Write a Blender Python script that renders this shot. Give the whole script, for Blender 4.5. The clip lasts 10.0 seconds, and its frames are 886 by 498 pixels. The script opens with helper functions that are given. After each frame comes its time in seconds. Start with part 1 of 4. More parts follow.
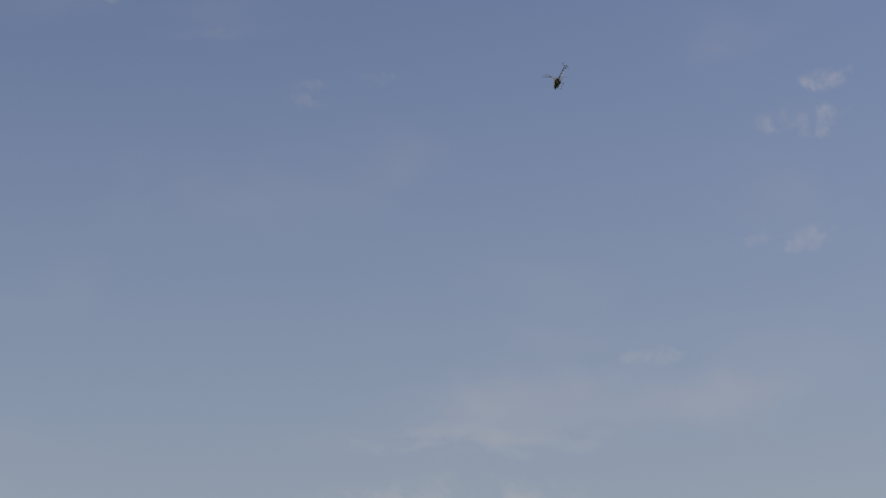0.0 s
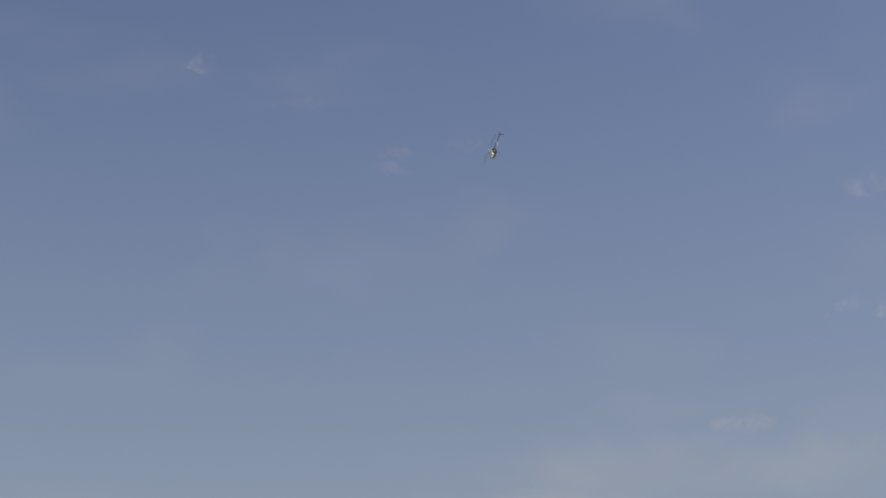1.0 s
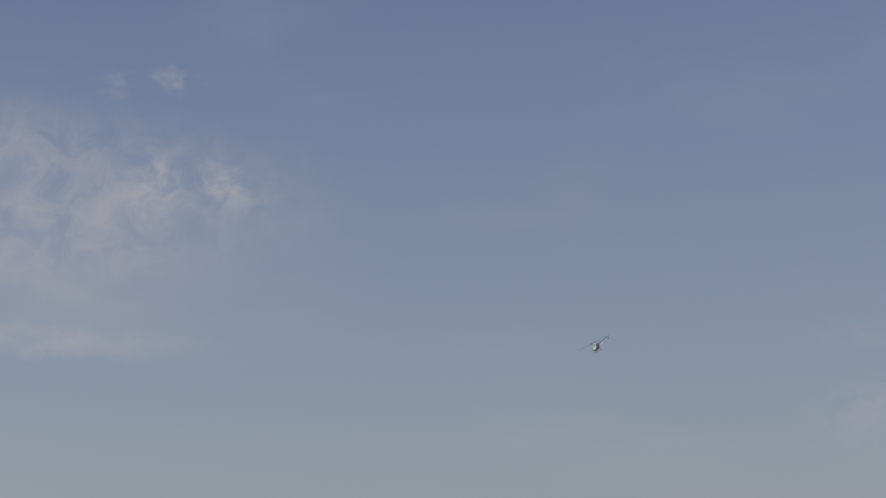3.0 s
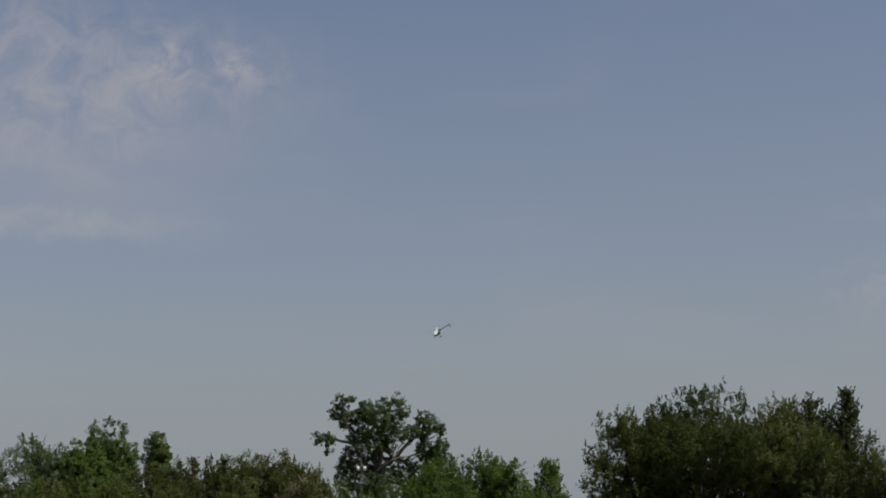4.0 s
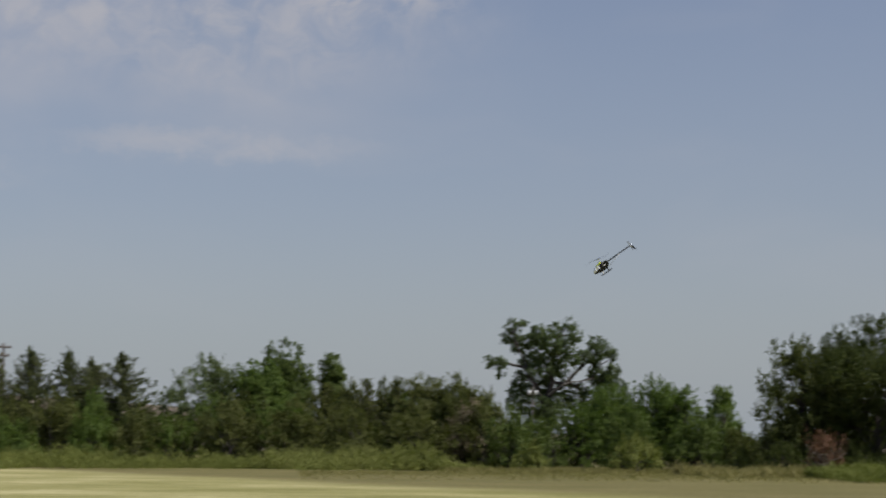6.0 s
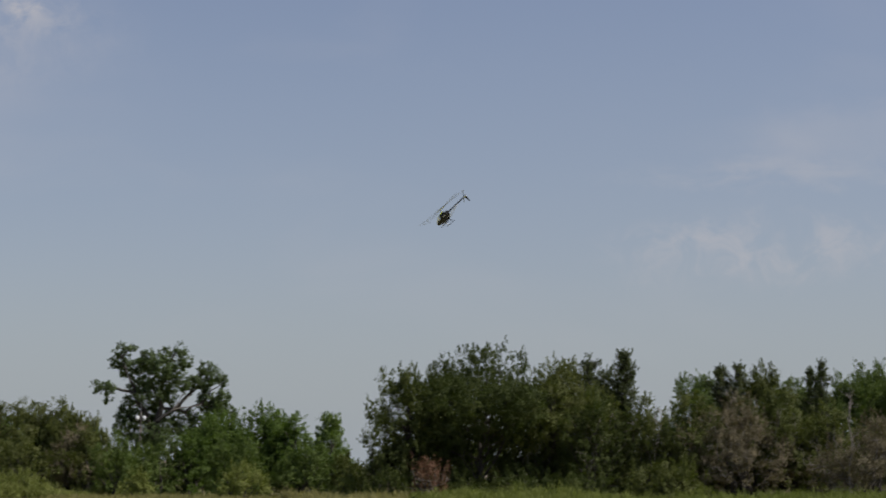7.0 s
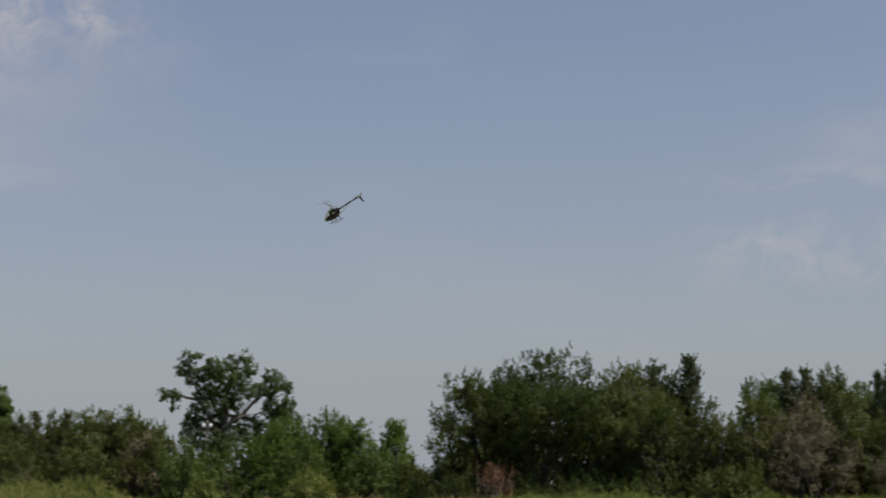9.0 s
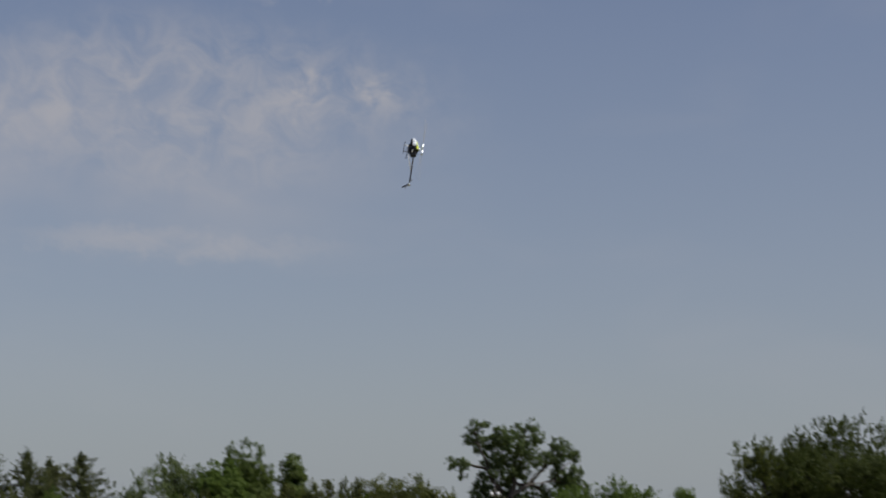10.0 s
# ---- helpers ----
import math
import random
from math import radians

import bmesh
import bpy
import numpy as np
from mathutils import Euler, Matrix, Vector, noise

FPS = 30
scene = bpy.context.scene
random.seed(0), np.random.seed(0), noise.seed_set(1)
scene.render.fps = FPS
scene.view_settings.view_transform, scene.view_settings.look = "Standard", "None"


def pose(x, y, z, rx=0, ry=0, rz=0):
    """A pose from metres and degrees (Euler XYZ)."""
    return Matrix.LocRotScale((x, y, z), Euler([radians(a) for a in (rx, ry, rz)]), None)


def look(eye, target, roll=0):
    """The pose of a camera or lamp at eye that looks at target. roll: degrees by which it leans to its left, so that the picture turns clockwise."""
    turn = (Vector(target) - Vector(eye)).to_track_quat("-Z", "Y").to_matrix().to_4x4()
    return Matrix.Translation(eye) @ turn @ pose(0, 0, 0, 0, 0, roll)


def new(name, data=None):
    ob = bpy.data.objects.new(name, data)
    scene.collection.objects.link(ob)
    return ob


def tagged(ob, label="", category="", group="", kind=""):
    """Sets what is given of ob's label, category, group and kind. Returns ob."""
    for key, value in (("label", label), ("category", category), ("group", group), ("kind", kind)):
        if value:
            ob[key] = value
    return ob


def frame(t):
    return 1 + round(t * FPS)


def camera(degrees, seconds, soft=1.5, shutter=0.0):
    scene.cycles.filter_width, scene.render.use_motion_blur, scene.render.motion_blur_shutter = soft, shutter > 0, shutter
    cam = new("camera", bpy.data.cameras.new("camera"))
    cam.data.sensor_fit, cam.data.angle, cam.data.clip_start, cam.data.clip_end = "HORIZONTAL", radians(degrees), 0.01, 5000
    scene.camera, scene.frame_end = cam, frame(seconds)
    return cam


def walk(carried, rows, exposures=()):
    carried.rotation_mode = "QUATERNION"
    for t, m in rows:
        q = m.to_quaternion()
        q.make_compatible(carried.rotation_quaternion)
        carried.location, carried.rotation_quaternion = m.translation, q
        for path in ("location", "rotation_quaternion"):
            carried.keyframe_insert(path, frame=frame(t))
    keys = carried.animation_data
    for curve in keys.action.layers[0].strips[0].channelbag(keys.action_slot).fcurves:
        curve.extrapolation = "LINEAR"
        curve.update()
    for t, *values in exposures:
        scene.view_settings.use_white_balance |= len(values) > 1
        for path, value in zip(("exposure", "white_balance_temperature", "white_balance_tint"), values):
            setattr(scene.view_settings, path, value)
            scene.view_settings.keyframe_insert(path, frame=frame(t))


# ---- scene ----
# ---------------------------------------------------------------- camera
EYE_HEIGHT = 1.6


def aim(turn, tilt, lean):
    """The pose of the standing camera: degrees to the right, upwards, and of lean to the left."""
    return pose(0, 0, EYE_HEIGHT, 90 + tilt, 0, -turn) @ pose(0, 0, 0, 0, 0, lean)


cam = camera(28.0, 10.0, soft=1.75, shutter=0.3)
walk(cam, [
    (0.0, aim(8.126, 15.618, -0.71)), (0.5, aim(6.929, 18.068, -0.59)), (1.0, aim(5.208, 17.789, -0.212)),
    (1.5, aim(2.377, 18.343, 0.773)), (2.0, aim(-2.057, 16.294, 0.45)), (2.2, aim(-3.544, 15.07, 0.5)),
    (2.5, aim(-5.75, 13.78, 0.3)), (2.9, aim(-8.04, 12.86, -0.18)), (3.3, aim(-8.627, 11.186, -0.529)),
    (3.5, aim(-8.31, 9.862, -0.668)), (4.0, aim(-8.819, 8.663, -0.784)), (4.5, aim(-10.65, 7.903, -0.638)),
    (5.0, aim(-14.763, 6.646, -0.199)), (5.2, aim(-16.749, 6.29, -0.134)), (5.5, aim(-18.01, 6.0, -0.03)),
    (5.8, aim(-16.44, 6.08, 0.2)), (6.05, aim(-13.59, 6.33, 0.37)), (6.3, aim(-9.888, 6.622, 0.45)),
    (6.5, aim(-6.721, 6.857, 0.361)), (7.0, aim(-1.944, 7.162, 0.279)), (7.5, aim(0.0, 7.725, 0.281)),
    (8.0, aim(0.105, 7.935, 0.36)), (8.5, aim(-1.036, 7.775, 0.438)), (9.0, aim(-3.997, 7.352, 0.051)),
    (9.5, aim(-8.595, 7.678, 0.131)), (10.0, aim(-13.248, 9.5, 0.426)),
], exposures=[(0.0, -0.1), (1.0, -0.13), (2.2, -0.13), (3.5, -0.28), (4.5, -0.3), (5.2, -0.06), (6.3, 0.0), (7.5, 0.06), (8.5, 0.03), (9.0, 0.0), (9.5, -0.02), (10.0, -0.2)])

# ---------------------------------------------------------------- light
SUN_TURN, SUN_UP = 102.0, 52.0      # degrees to the right of north (+y), degrees above the horizon


def build_light():
    sun = new("sun", bpy.data.lights.new("sun", "SUN"))
    sun.data.energy, sun.data.angle, sun.data.color = 4.4, radians(0.53), (1.0, 0.965, 0.90)
    a, e = radians(SUN_TURN), radians(SUN_UP)
    sun.matrix_world = look((60 * math.sin(a) * math.cos(e), 60 * math.cos(a) * math.cos(e), 60 * math.sin(e)), (0, 0, 0))


class Nodes:
    """Short hand for a node tree."""

    def __init__(self, tree):
        self.tree = tree
        tree.nodes.clear()

    def add(self, kind, **sockets):
        n = self.tree.nodes.new(kind)
        for k, v in sockets.items():
            self.put(n.inputs[int(k[1:])] if k[0] == "i" and k[1:].isdigit() else n.inputs[k.replace("_", " ")], v)
        return n

    def put(self, socket, v):
        if isinstance(v, bpy.types.NodeSocket):
            self.tree.links.new(v, socket)
        elif isinstance(v, bpy.types.Node):
            self.tree.links.new(v.outputs[0], socket)
        else:
            socket.default_value = v

    def math(self, op, a, b=0.0, clamp=False):
        n = self.add("ShaderNodeMath")
        n.operation, n.use_clamp = op, clamp
        self.put(n.inputs[0], a)
        self.put(n.inputs[1], b)
        return n.outputs[0]

    def mix(self, fac, a, b, blend="MIX"):
        n = self.add("ShaderNodeMix")
        n.data_type, n.blend_type = "RGBA", blend
        self.put(n.inputs[0], fac)
        self.put(n.inputs[6], a)
        self.put(n.inputs[7], b)
        return n.outputs[2]

    def noise(self, vector, scale, detail=4.0, rough=0.55, distort=0.0):
        n = self.add("ShaderNodeTexNoise", Vector=vector, Scale=scale, Detail=detail, Roughness=rough, Distortion=distort)
        return n.outputs[0]

    def ramp(self, fac, stops):
        n = self.add("ShaderNodeValToRGB", Fac=fac)
        el = n.color_ramp.elements
        while len(el) < len(stops):
            el.new(0.5)
        for e, (p, c) in zip(el, stops):
            e.position, e.color = p, (*c, 1.0) if isinstance(c, tuple) else (c, c, c, 1.0)
        return n.outputs[0]

    def smooth(self, v, lo, hi):
        n = self.add("ShaderNodeMapRange", Value=v, From_Min=lo, From_Max=hi)
        n.interpolation_type = "SMOOTHSTEP"
        return n.outputs[0]


def build_world():
    world = bpy.data.worlds.new("sky")
    scene.world, world.use_nodes = world, True
    n = Nodes(world.node_tree)
    sky = n.add("ShaderNodeTexSky")
    sky.sky_type, sky.sun_disc = "NISHITA", False
    sky.sun_elevation, sky.sun_rotation = radians(SUN_UP), radians(SUN_TURN)
    sky.altitude, sky.air_density, sky.dust_density, sky.ozone_density = 300.0, 1.0, 1.6, 1.0
    way = n.add("ShaderNodeTexCoord").outputs["Generated"]
    xyz = n.add("ShaderNodeSeparateXYZ", Vector=way)
    deg = 180 / math.pi
    turn = n.math("MULTIPLY", n.math("ARCTAN2", xyz.outputs[0], xyz.outputs[1]), deg)
    up = n.math("MULTIPLY", n.math("ARCSINE", xyz.outputs[2]), deg)
    plan = n.add("ShaderNodeCombineXYZ", X=turn, Y=up, Z=0.0).outputs[0]
    stretched = n.add("ShaderNodeCombineXYZ", X=n.math("MULTIPLY", turn, 0.45), Y=up, Z=3.0).outputs[0]
    broad = n.noise(stretched, 0.28, 3.0, 0.5, 0.3)
    wisps = n.noise(plan, 0.75, 7.0, 0.62, 0.9)
    streaks = n.noise(stretched, 0.9, 5.0, 0.6, 0.4)

    warp = n.noise(plan, 1.6, 4.0, 0.65)
    warp_low = n.noise(stretched, 0.8, 3.0, 0.6)
    bent = n.math("ADD", turn, n.math("MULTIPLY", n.math("SUBTRACT", warp, 0.5), 2.2))
    lifted = n.math("ADD", up, n.math("ADD", n.math("MULTIPLY", n.math("SUBTRACT", warp_low, 0.5), 1.0), n.math("MULTIPLY", n.math("SUBTRACT", warp, 0.5), 0.9)))

    def patch(a, e, ra, re, grain, lo, hi, amount):
        """Thin cloud within an uneven oval of the sky."""
        da = n.math("DIVIDE", n.math("SUBTRACT", bent, a), ra)
        de = n.math("DIVIDE", n.math("SUBTRACT", lifted, e), re)
        r = n.math("SQRT", n.math("ADD", n.math("MULTIPLY", da, da), n.math("MULTIPLY", de, de)))
        oval = n.smooth(n.math("SUBTRACT", 1.0, r), 0.0, 0.75)
        return n.math("MULTIPLY", n.math("MULTIPLY", oval, n.smooth(grain, lo, hi)), amount)

    cover = n.math("MULTIPLY", n.smooth(broad, 0.5, 0.8), 0.10)
    bank = ((-22.5, 14.0, 11.5, 3.7, wisps, 0.25, 0.75, 0.54), (-25.0, 12.0, 16.0, 4.2, broad, 0.2, 0.65, 0.37),
            (-16.6, 14.3, 3.2, 1.3, wisps, 0.35, 0.62, 0.28), (-17.7, 14.8, 1.6, 0.45, wisps, 0.2, 0.6, 0.28),
            (-16.3, 14.35, 1.5, 0.42, wisps, 0.2, 0.6, 0.26), (-22.0, 9.5, 6.5, 0.7, streaks, 0.25, 0.6, 0.4),
            (-30.5, 8.4, 3.2, 0.8, streaks, 0.25, 0.6, 0.45), (-17.9, 17.7, 2.6, 0.6, wisps, 0.42, 0.62, 0.35))
    east = ((8.3, 7.1, 6.5, 1.5, wisps, 0.36, 0.72, 0.5), (9.0, 9.5, 7.0, 0.8, streaks, 0.35, 0.7, 0.3),
            (15.0, 12.0, 1.3, 0.4, wisps, 0.35, 0.65, 0.35), (13.0, 10.6, 9.0, 1.4, broad, 0.3, 0.7, 0.25))
    high = ((3.55, 20.85, 0.75, 0.32, wisps, 0.3, 0.7, 0.14), (3.5, 20.3, 0.8, 0.3, wisps, 0.3, 0.7, 0.13),
            (6.0, 21.2, 0.7, 0.3, wisps, 0.3, 0.7, 0.12), (19.3, 19.2, 1.0, 0.45, wisps, 0.3, 0.7, 0.48),
            (20.8, 19.3, 1.2, 0.4, wisps, 0.3, 0.7, 0.48), (21.1, 20.4, 1.0, 0.4, wisps, 0.3, 0.7, 0.42),
            (20.7, 18.8, 0.6, 0.4, wisps, 0.3, 0.7, 0.4), (20.2, 15.4, 0.9, 0.5, wisps, 0.3, 0.7, 0.4),
            (18.6, 15.6, 0.8, 0.3, wisps, 0.3, 0.6, 0.35), (-3.2, 23.5, 0.6, 0.5, wisps, 0.35, 0.7, 0.28),
            (-10.8, 25.4, 0.8, 0.45, wisps, 0.3, 0.7, 0.24), (-10.6, 24.5, 0.7, 0.4, wisps, 0.3, 0.7, 0.24), (0.2, 22.4, 1.6, 0.3, streaks, 0.3, 0.65, 0.05))
    for group in (bank, east, high):
        for p in group:
            cover = n.math("ADD", cover, patch(*p))
    haze = n.math("MULTIPLY", n.smooth(n.math("MULTIPLY", up, -1.0), -30.0, 2.0), 0.55)
    tint = n.mix(1.0, sky.outputs[0], (0.985, 0.895, 0.96, 1), "MULTIPLY")
    hazy = n.mix(haze, tint, (3.03, 3.36, 3.62, 1))
    low = n.math("MULTIPLY", n.smooth(n.math("MULTIPLY", up, -1.0), -8.0, 1.0), 0.75)
    hazy = n.mix(low, hazy, (3.23, 3.67, 4.1, 1))
    cloudy = n.mix(n.math("MINIMUM", cover, 0.75), hazy, (4.6, 4.5, 4.75, 1))
    back = n.add("ShaderNodeBackground", Color=cloudy, Strength=0.1)
    n.add("ShaderNodeOutputWorld", Surface=back)


build_light()
build_world()

# ---------------------------------------------------------------- materials


def material(name, build):
    m = bpy.data.materials.new(name)
    m.use_nodes = True
    n = Nodes(m.node_tree)
    out = n.add("ShaderNodeOutputMaterial")
    n.put(out.inputs["Surface"], build(n))
    return m


def leaf_material(name, dark, mid, light, gloss=0.5, passing=0.36):
    """Foliage: each leaf its own shade, drifts of tone through the crown, and some light coming through."""
    def build(n):
        island = n.add("ShaderNodeNewGeometry").outputs["Random Per Island"]
        place = n.add("ShaderNodeTexCoord").outputs["Object"]
        own = n.add("ShaderNodeObjectInfo").outputs["Random"]
        drift = n.noise(place, 0.55, 3.0, 0.6)
        v = n.math("ADD", n.math("ADD", n.math("MULTIPLY", island, 0.17), 0.165), n.math("MULTIPLY", drift, 0.55))
        v = n.math("ADD", v, n.math("MULTIPLY", n.math("SUBTRACT", own, 0.5), 0.22))
        colour = n.ramp(v, [(0.15, dark), (0.5, mid), (0.9, light)])
        top = n.add("ShaderNodeBsdfPrincipled", Base_Color=colour, Roughness=gloss)
        n.put(top.inputs["Specular IOR Level"], 0.08)
        under = n.add("ShaderNodeBsdfTranslucent", Color=n.mix(1.0, colour, (1.0, 1.15, 0.5, 1), "MULTIPLY"))
        return n.add("ShaderNodeMixShader", i0=passing, i1=top, i2=under).outputs[0]
    return material(name, build)


def bark_material(name, dark, light):
    def build(n):
        place = n.add("ShaderNodeTexCoord").outputs["Object"]
        ridges = n.noise(n.add("ShaderNodeMapping", Vector=place, Scale=(9, 9, 1.5)), 2.0, 5.0, 0.65)
        blotch = n.noise(place, 1.2, 3.0)
        colour = n.ramp(n.math("ADD", n.math("MULTIPLY", ridges, 0.7), n.math("MULTIPLY", blotch, 0.3)), [(0.3, dark), (0.7, light)])
        b = n.add("ShaderNodeBsdfPrincipled", Base_Color=colour, Roughness=0.9)
        n.put(b.inputs["Normal"], n.add("ShaderNodeBump", Strength=0.6, Distance=0.02, Height=ridges).outputs[0])
        return b.outputs[0]
    return material(name, build)


def plain(name, colour, rough=0.4, metal=0.0, coat=0.0, grain=0.12, spec=0.5):
    def build(n):
        place = n.add("ShaderNodeTexCoord").outputs["Object"]
        wear = n.noise(place, 14.0, 4.0)
        lo, hi = tuple(c * (1 - grain) for c in colour), tuple(min(1.0, c * (1 + grain)) for c in colour)
        b = n.add("ShaderNodeBsdfPrincipled", Base_Color=n.ramp(wear, [(0.3, lo), (0.7, hi)]), Metallic=metal,
                  Roughness=n.math("ADD", n.math("MULTIPLY", wear, 0.15), rough - 0.07))
        n.put(b.inputs["Coat Weight"], coat)
        n.put(b.inputs["Specular IOR Level"], spec)
        return b.outputs[0]
    return material(name, build)


def ground_material():
    def build(n):
        place = n.add("ShaderNodeNewGeometry").outputs["Position"]
        xyz = n.add("ShaderNodeSeparateXYZ", Vector=place)
        far = n.math("SQRT", n.math("ADD", n.math("MULTIPLY", xyz.outputs[0], xyz.outputs[0]), n.math("MULTIPLY", xyz.outputs[1], xyz.outputs[1])))
        tuft = n.noise(place, 3.0, 6.0, 0.7)
        patchy = n.noise(place, 0.16, 5.0, 0.6)
        # mown rows run along the tree line
        across = n.math("ADD", xyz.outputs[1], n.math("MULTIPLY", xyz.outputs[0], 0.30))
        rows = n.noise(n.add("ShaderNodeCombineXYZ", X=n.math("MULTIPLY", xyz.outputs[0], 0.03), Y=n.math("MULTIPLY", across, 0.16), Z=0.0), 1.0, 4.0, 0.7)
        v = n.math("ADD", n.math("ADD", n.math("MULTIPLY", tuft, 0.3), n.math("MULTIPLY", patchy, 0.42)), n.math("MULTIPLY", rows, 0.33))
        grass = n.ramp(v, [(0.36, (0.15, 0.15, 0.048)), (0.46, (0.215, 0.205, 0.075)), (0.54, (0.29, 0.27, 0.115)), (0.64, (0.42, 0.385, 0.20))])
        rough = n.ramp(n.math("ADD", n.math("MULTIPLY", tuft, 0.6), n.math("MULTIPLY", patchy, 0.4)),
                       [(0.3, (0.09, 0.088, 0.032)), (0.55, (0.155, 0.138, 0.056)), (0.75, (0.22, 0.182, 0.092))])
        edge = n.math("ADD", n.math("ADD", xyz.outputs[1], n.math("MULTIPLY", xyz.outputs[0], 0.97)), n.math("MULTIPLY", n.math("SUBTRACT", patchy, 0.5), 9.0))
        under = n.mix(n.smooth(edge, 44.0, 52.0), grass, rough)
        field = n.ramp(patchy, [(0.3, (0.15, 0.12, 0.09)), (0.7, (0.20, 0.16, 0.12))])
        colour = n.mix(n.smooth(far, 260.0, 420.0), under, field)
        b = n.add("ShaderNodeBsdfPrincipled", Base_Color=colour, Roughness=0.95)
        n.put(b.inputs["Specular IOR Level"], 0.1)
        n.put(b.inputs["Normal"], n.add("ShaderNodeBump", Strength=0.5, Distance=0.08, Height=tuft).outputs[0])
        return b.outputs[0]
    return material("mown_field", build)


LEAF = {
    "cottonwood": leaf_material("cottonwood_leaf", (0.052, 0.073, 0.031), (0.102, 0.135, 0.056), (0.170, 0.210, 0.096), 0.42),
    "elm": leaf_material("elm_leaf", (0.054, 0.078, 0.022), (0.101, 0.136, 0.038), (0.158, 0.196, 0.064)),
    "bright": leaf_material("bright_leaf", (0.063, 0.099, 0.024), (0.115, 0.165, 0.040), (0.177, 0.232, 0.070)),
    "willow": leaf_material("willow_leaf", (0.061, 0.080, 0.034), (0.113, 0.144, 0.060), (0.182, 0.216, 0.105)),
    "olive": leaf_material("olive_leaf", (0.054, 0.064, 0.020), (0.103, 0.115, 0.036), (0.168, 0.173, 0.066)),
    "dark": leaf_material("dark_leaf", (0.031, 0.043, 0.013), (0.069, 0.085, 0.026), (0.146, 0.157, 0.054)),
    "cedar": leaf_material("cedar_needle", (0.042, 0.054, 0.020), (0.080, 0.095, 0.036), (0.134, 0.139, 0.060), 0.7, 0.22),
    "dry": leaf_material("dry_leaf", (0.098, 0.080, 0.050), (0.175, 0.146, 0.094), (0.26, 0.22, 0.15), 0.8, 0.2),
    "rust": leaf_material("rust_leaf", (0.080, 0.042, 0.026), (0.145, 0.078, 0.048), (0.21, 0.128, 0.084), 0.8, 0.15),
    "weed": leaf_material("weed_leaf", (0.108, 0.130, 0.034), (0.180, 0.200, 0.058), (0.265, 0.270, 0.10), 0.7, 0.35),
    "straw": leaf_material("straw_blade", (0.16, 0.148, 0.055), (0.24, 0.218, 0.092), (0.33, 0.29, 0.14), 0.7, 0.35),
}
BARK = bark_material("grey_brown_bark", (0.030, 0.025, 0.020), (0.085, 0.072, 0.060))
DEADWOOD = bark_material("bleached_dead_wood", (0.12, 0.105, 0.088), (0.30, 0.265, 0.225))
POLEPALE = bark_material("pale_pole_wood", (0.11, 0.095, 0.08), (0.22, 0.19, 0.165))
POLEWOOD = bark_material("weathered_pole_wood", (0.045, 0.037, 0.032), (0.11, 0.09, 0.078))
GROUND = ground_material()
WHITE = plain("white_gloss_canopy", (0.76, 0.80, 0.86), 0.22, 0.0, 0.6, 0.03)
YELLOW = plain("fluorescent_yellow_green", (0.62, 0.72, 0.04), 0.3, 0.0, 0.4, 0.05)
BLACK = plain("black_gloss_canopy", (0.010, 0.010, 0.012), 0.35, 0.0, 0.0, 0.12, 0.3)
CARBON = plain("carbon_fibre", (0.014, 0.014, 0.016), 0.45, 0.0, 0.0, 0.3, 0.3)
ALLOY = plain("bright_alloy", (0.70, 0.75, 0.82), 0.28, 0.95, 0.0, 0.06)
SKIDGREY = plain("white_plastic", (0.62, 0.62, 0.63), 0.4, 0.0, 0.0, 0.05)
BLADE = plain("grey_rotor_blade", (0.24, 0.26, 0.30), 0.35, 0.0, 0.4, 0.04)
GLASSY = plain("brown_ceramic", (0.10, 0.05, 0.03), 0.2, 0.0, 0.5)

# ---------------------------------------------------------------- mesh helpers


def soup(name, verts, faces, mat, smooth=False):
    """A mesh from arrays: verts (n, 3), faces (m, 3 or 4)."""
    me = bpy.data.meshes.new(name)
    k = faces.shape[1]
    me.vertices.add(len(verts))
    me.vertices.foreach_set("co", np.asarray(verts, np.float32).ravel())
    me.loops.add(len(faces) * k)
    me.loops.foreach_set("vertex_index", np.asarray(faces, np.int32).ravel())
    me.polygons.add(len(faces))
    me.polygons.foreach_set("loop_start", np.arange(0, len(faces) * k, k, dtype=np.int32))
    me.polygons.foreach_set("use_smooth", np.full(len(faces), smooth))
    me.update(calc_edges=True)
    me.materials.append(mat)
    return me


def child(name, data, parent, label=""):
    ob = new(name, data)
    ob.parent = parent
    return tagged(ob, label)


def part(name, bm, mat, parent, label="", smooth=True):
    me = bpy.data.meshes.new(name)
    bmesh.ops.recalc_face_normals(bm, faces=bm.faces)
    bm.to_mesh(me)
    bm.free()
    me.materials.append(mat)
    me.polygons.foreach_set("use_smooth", np.full(len(me.polygons), smooth))
    return child(name, me, parent, label)


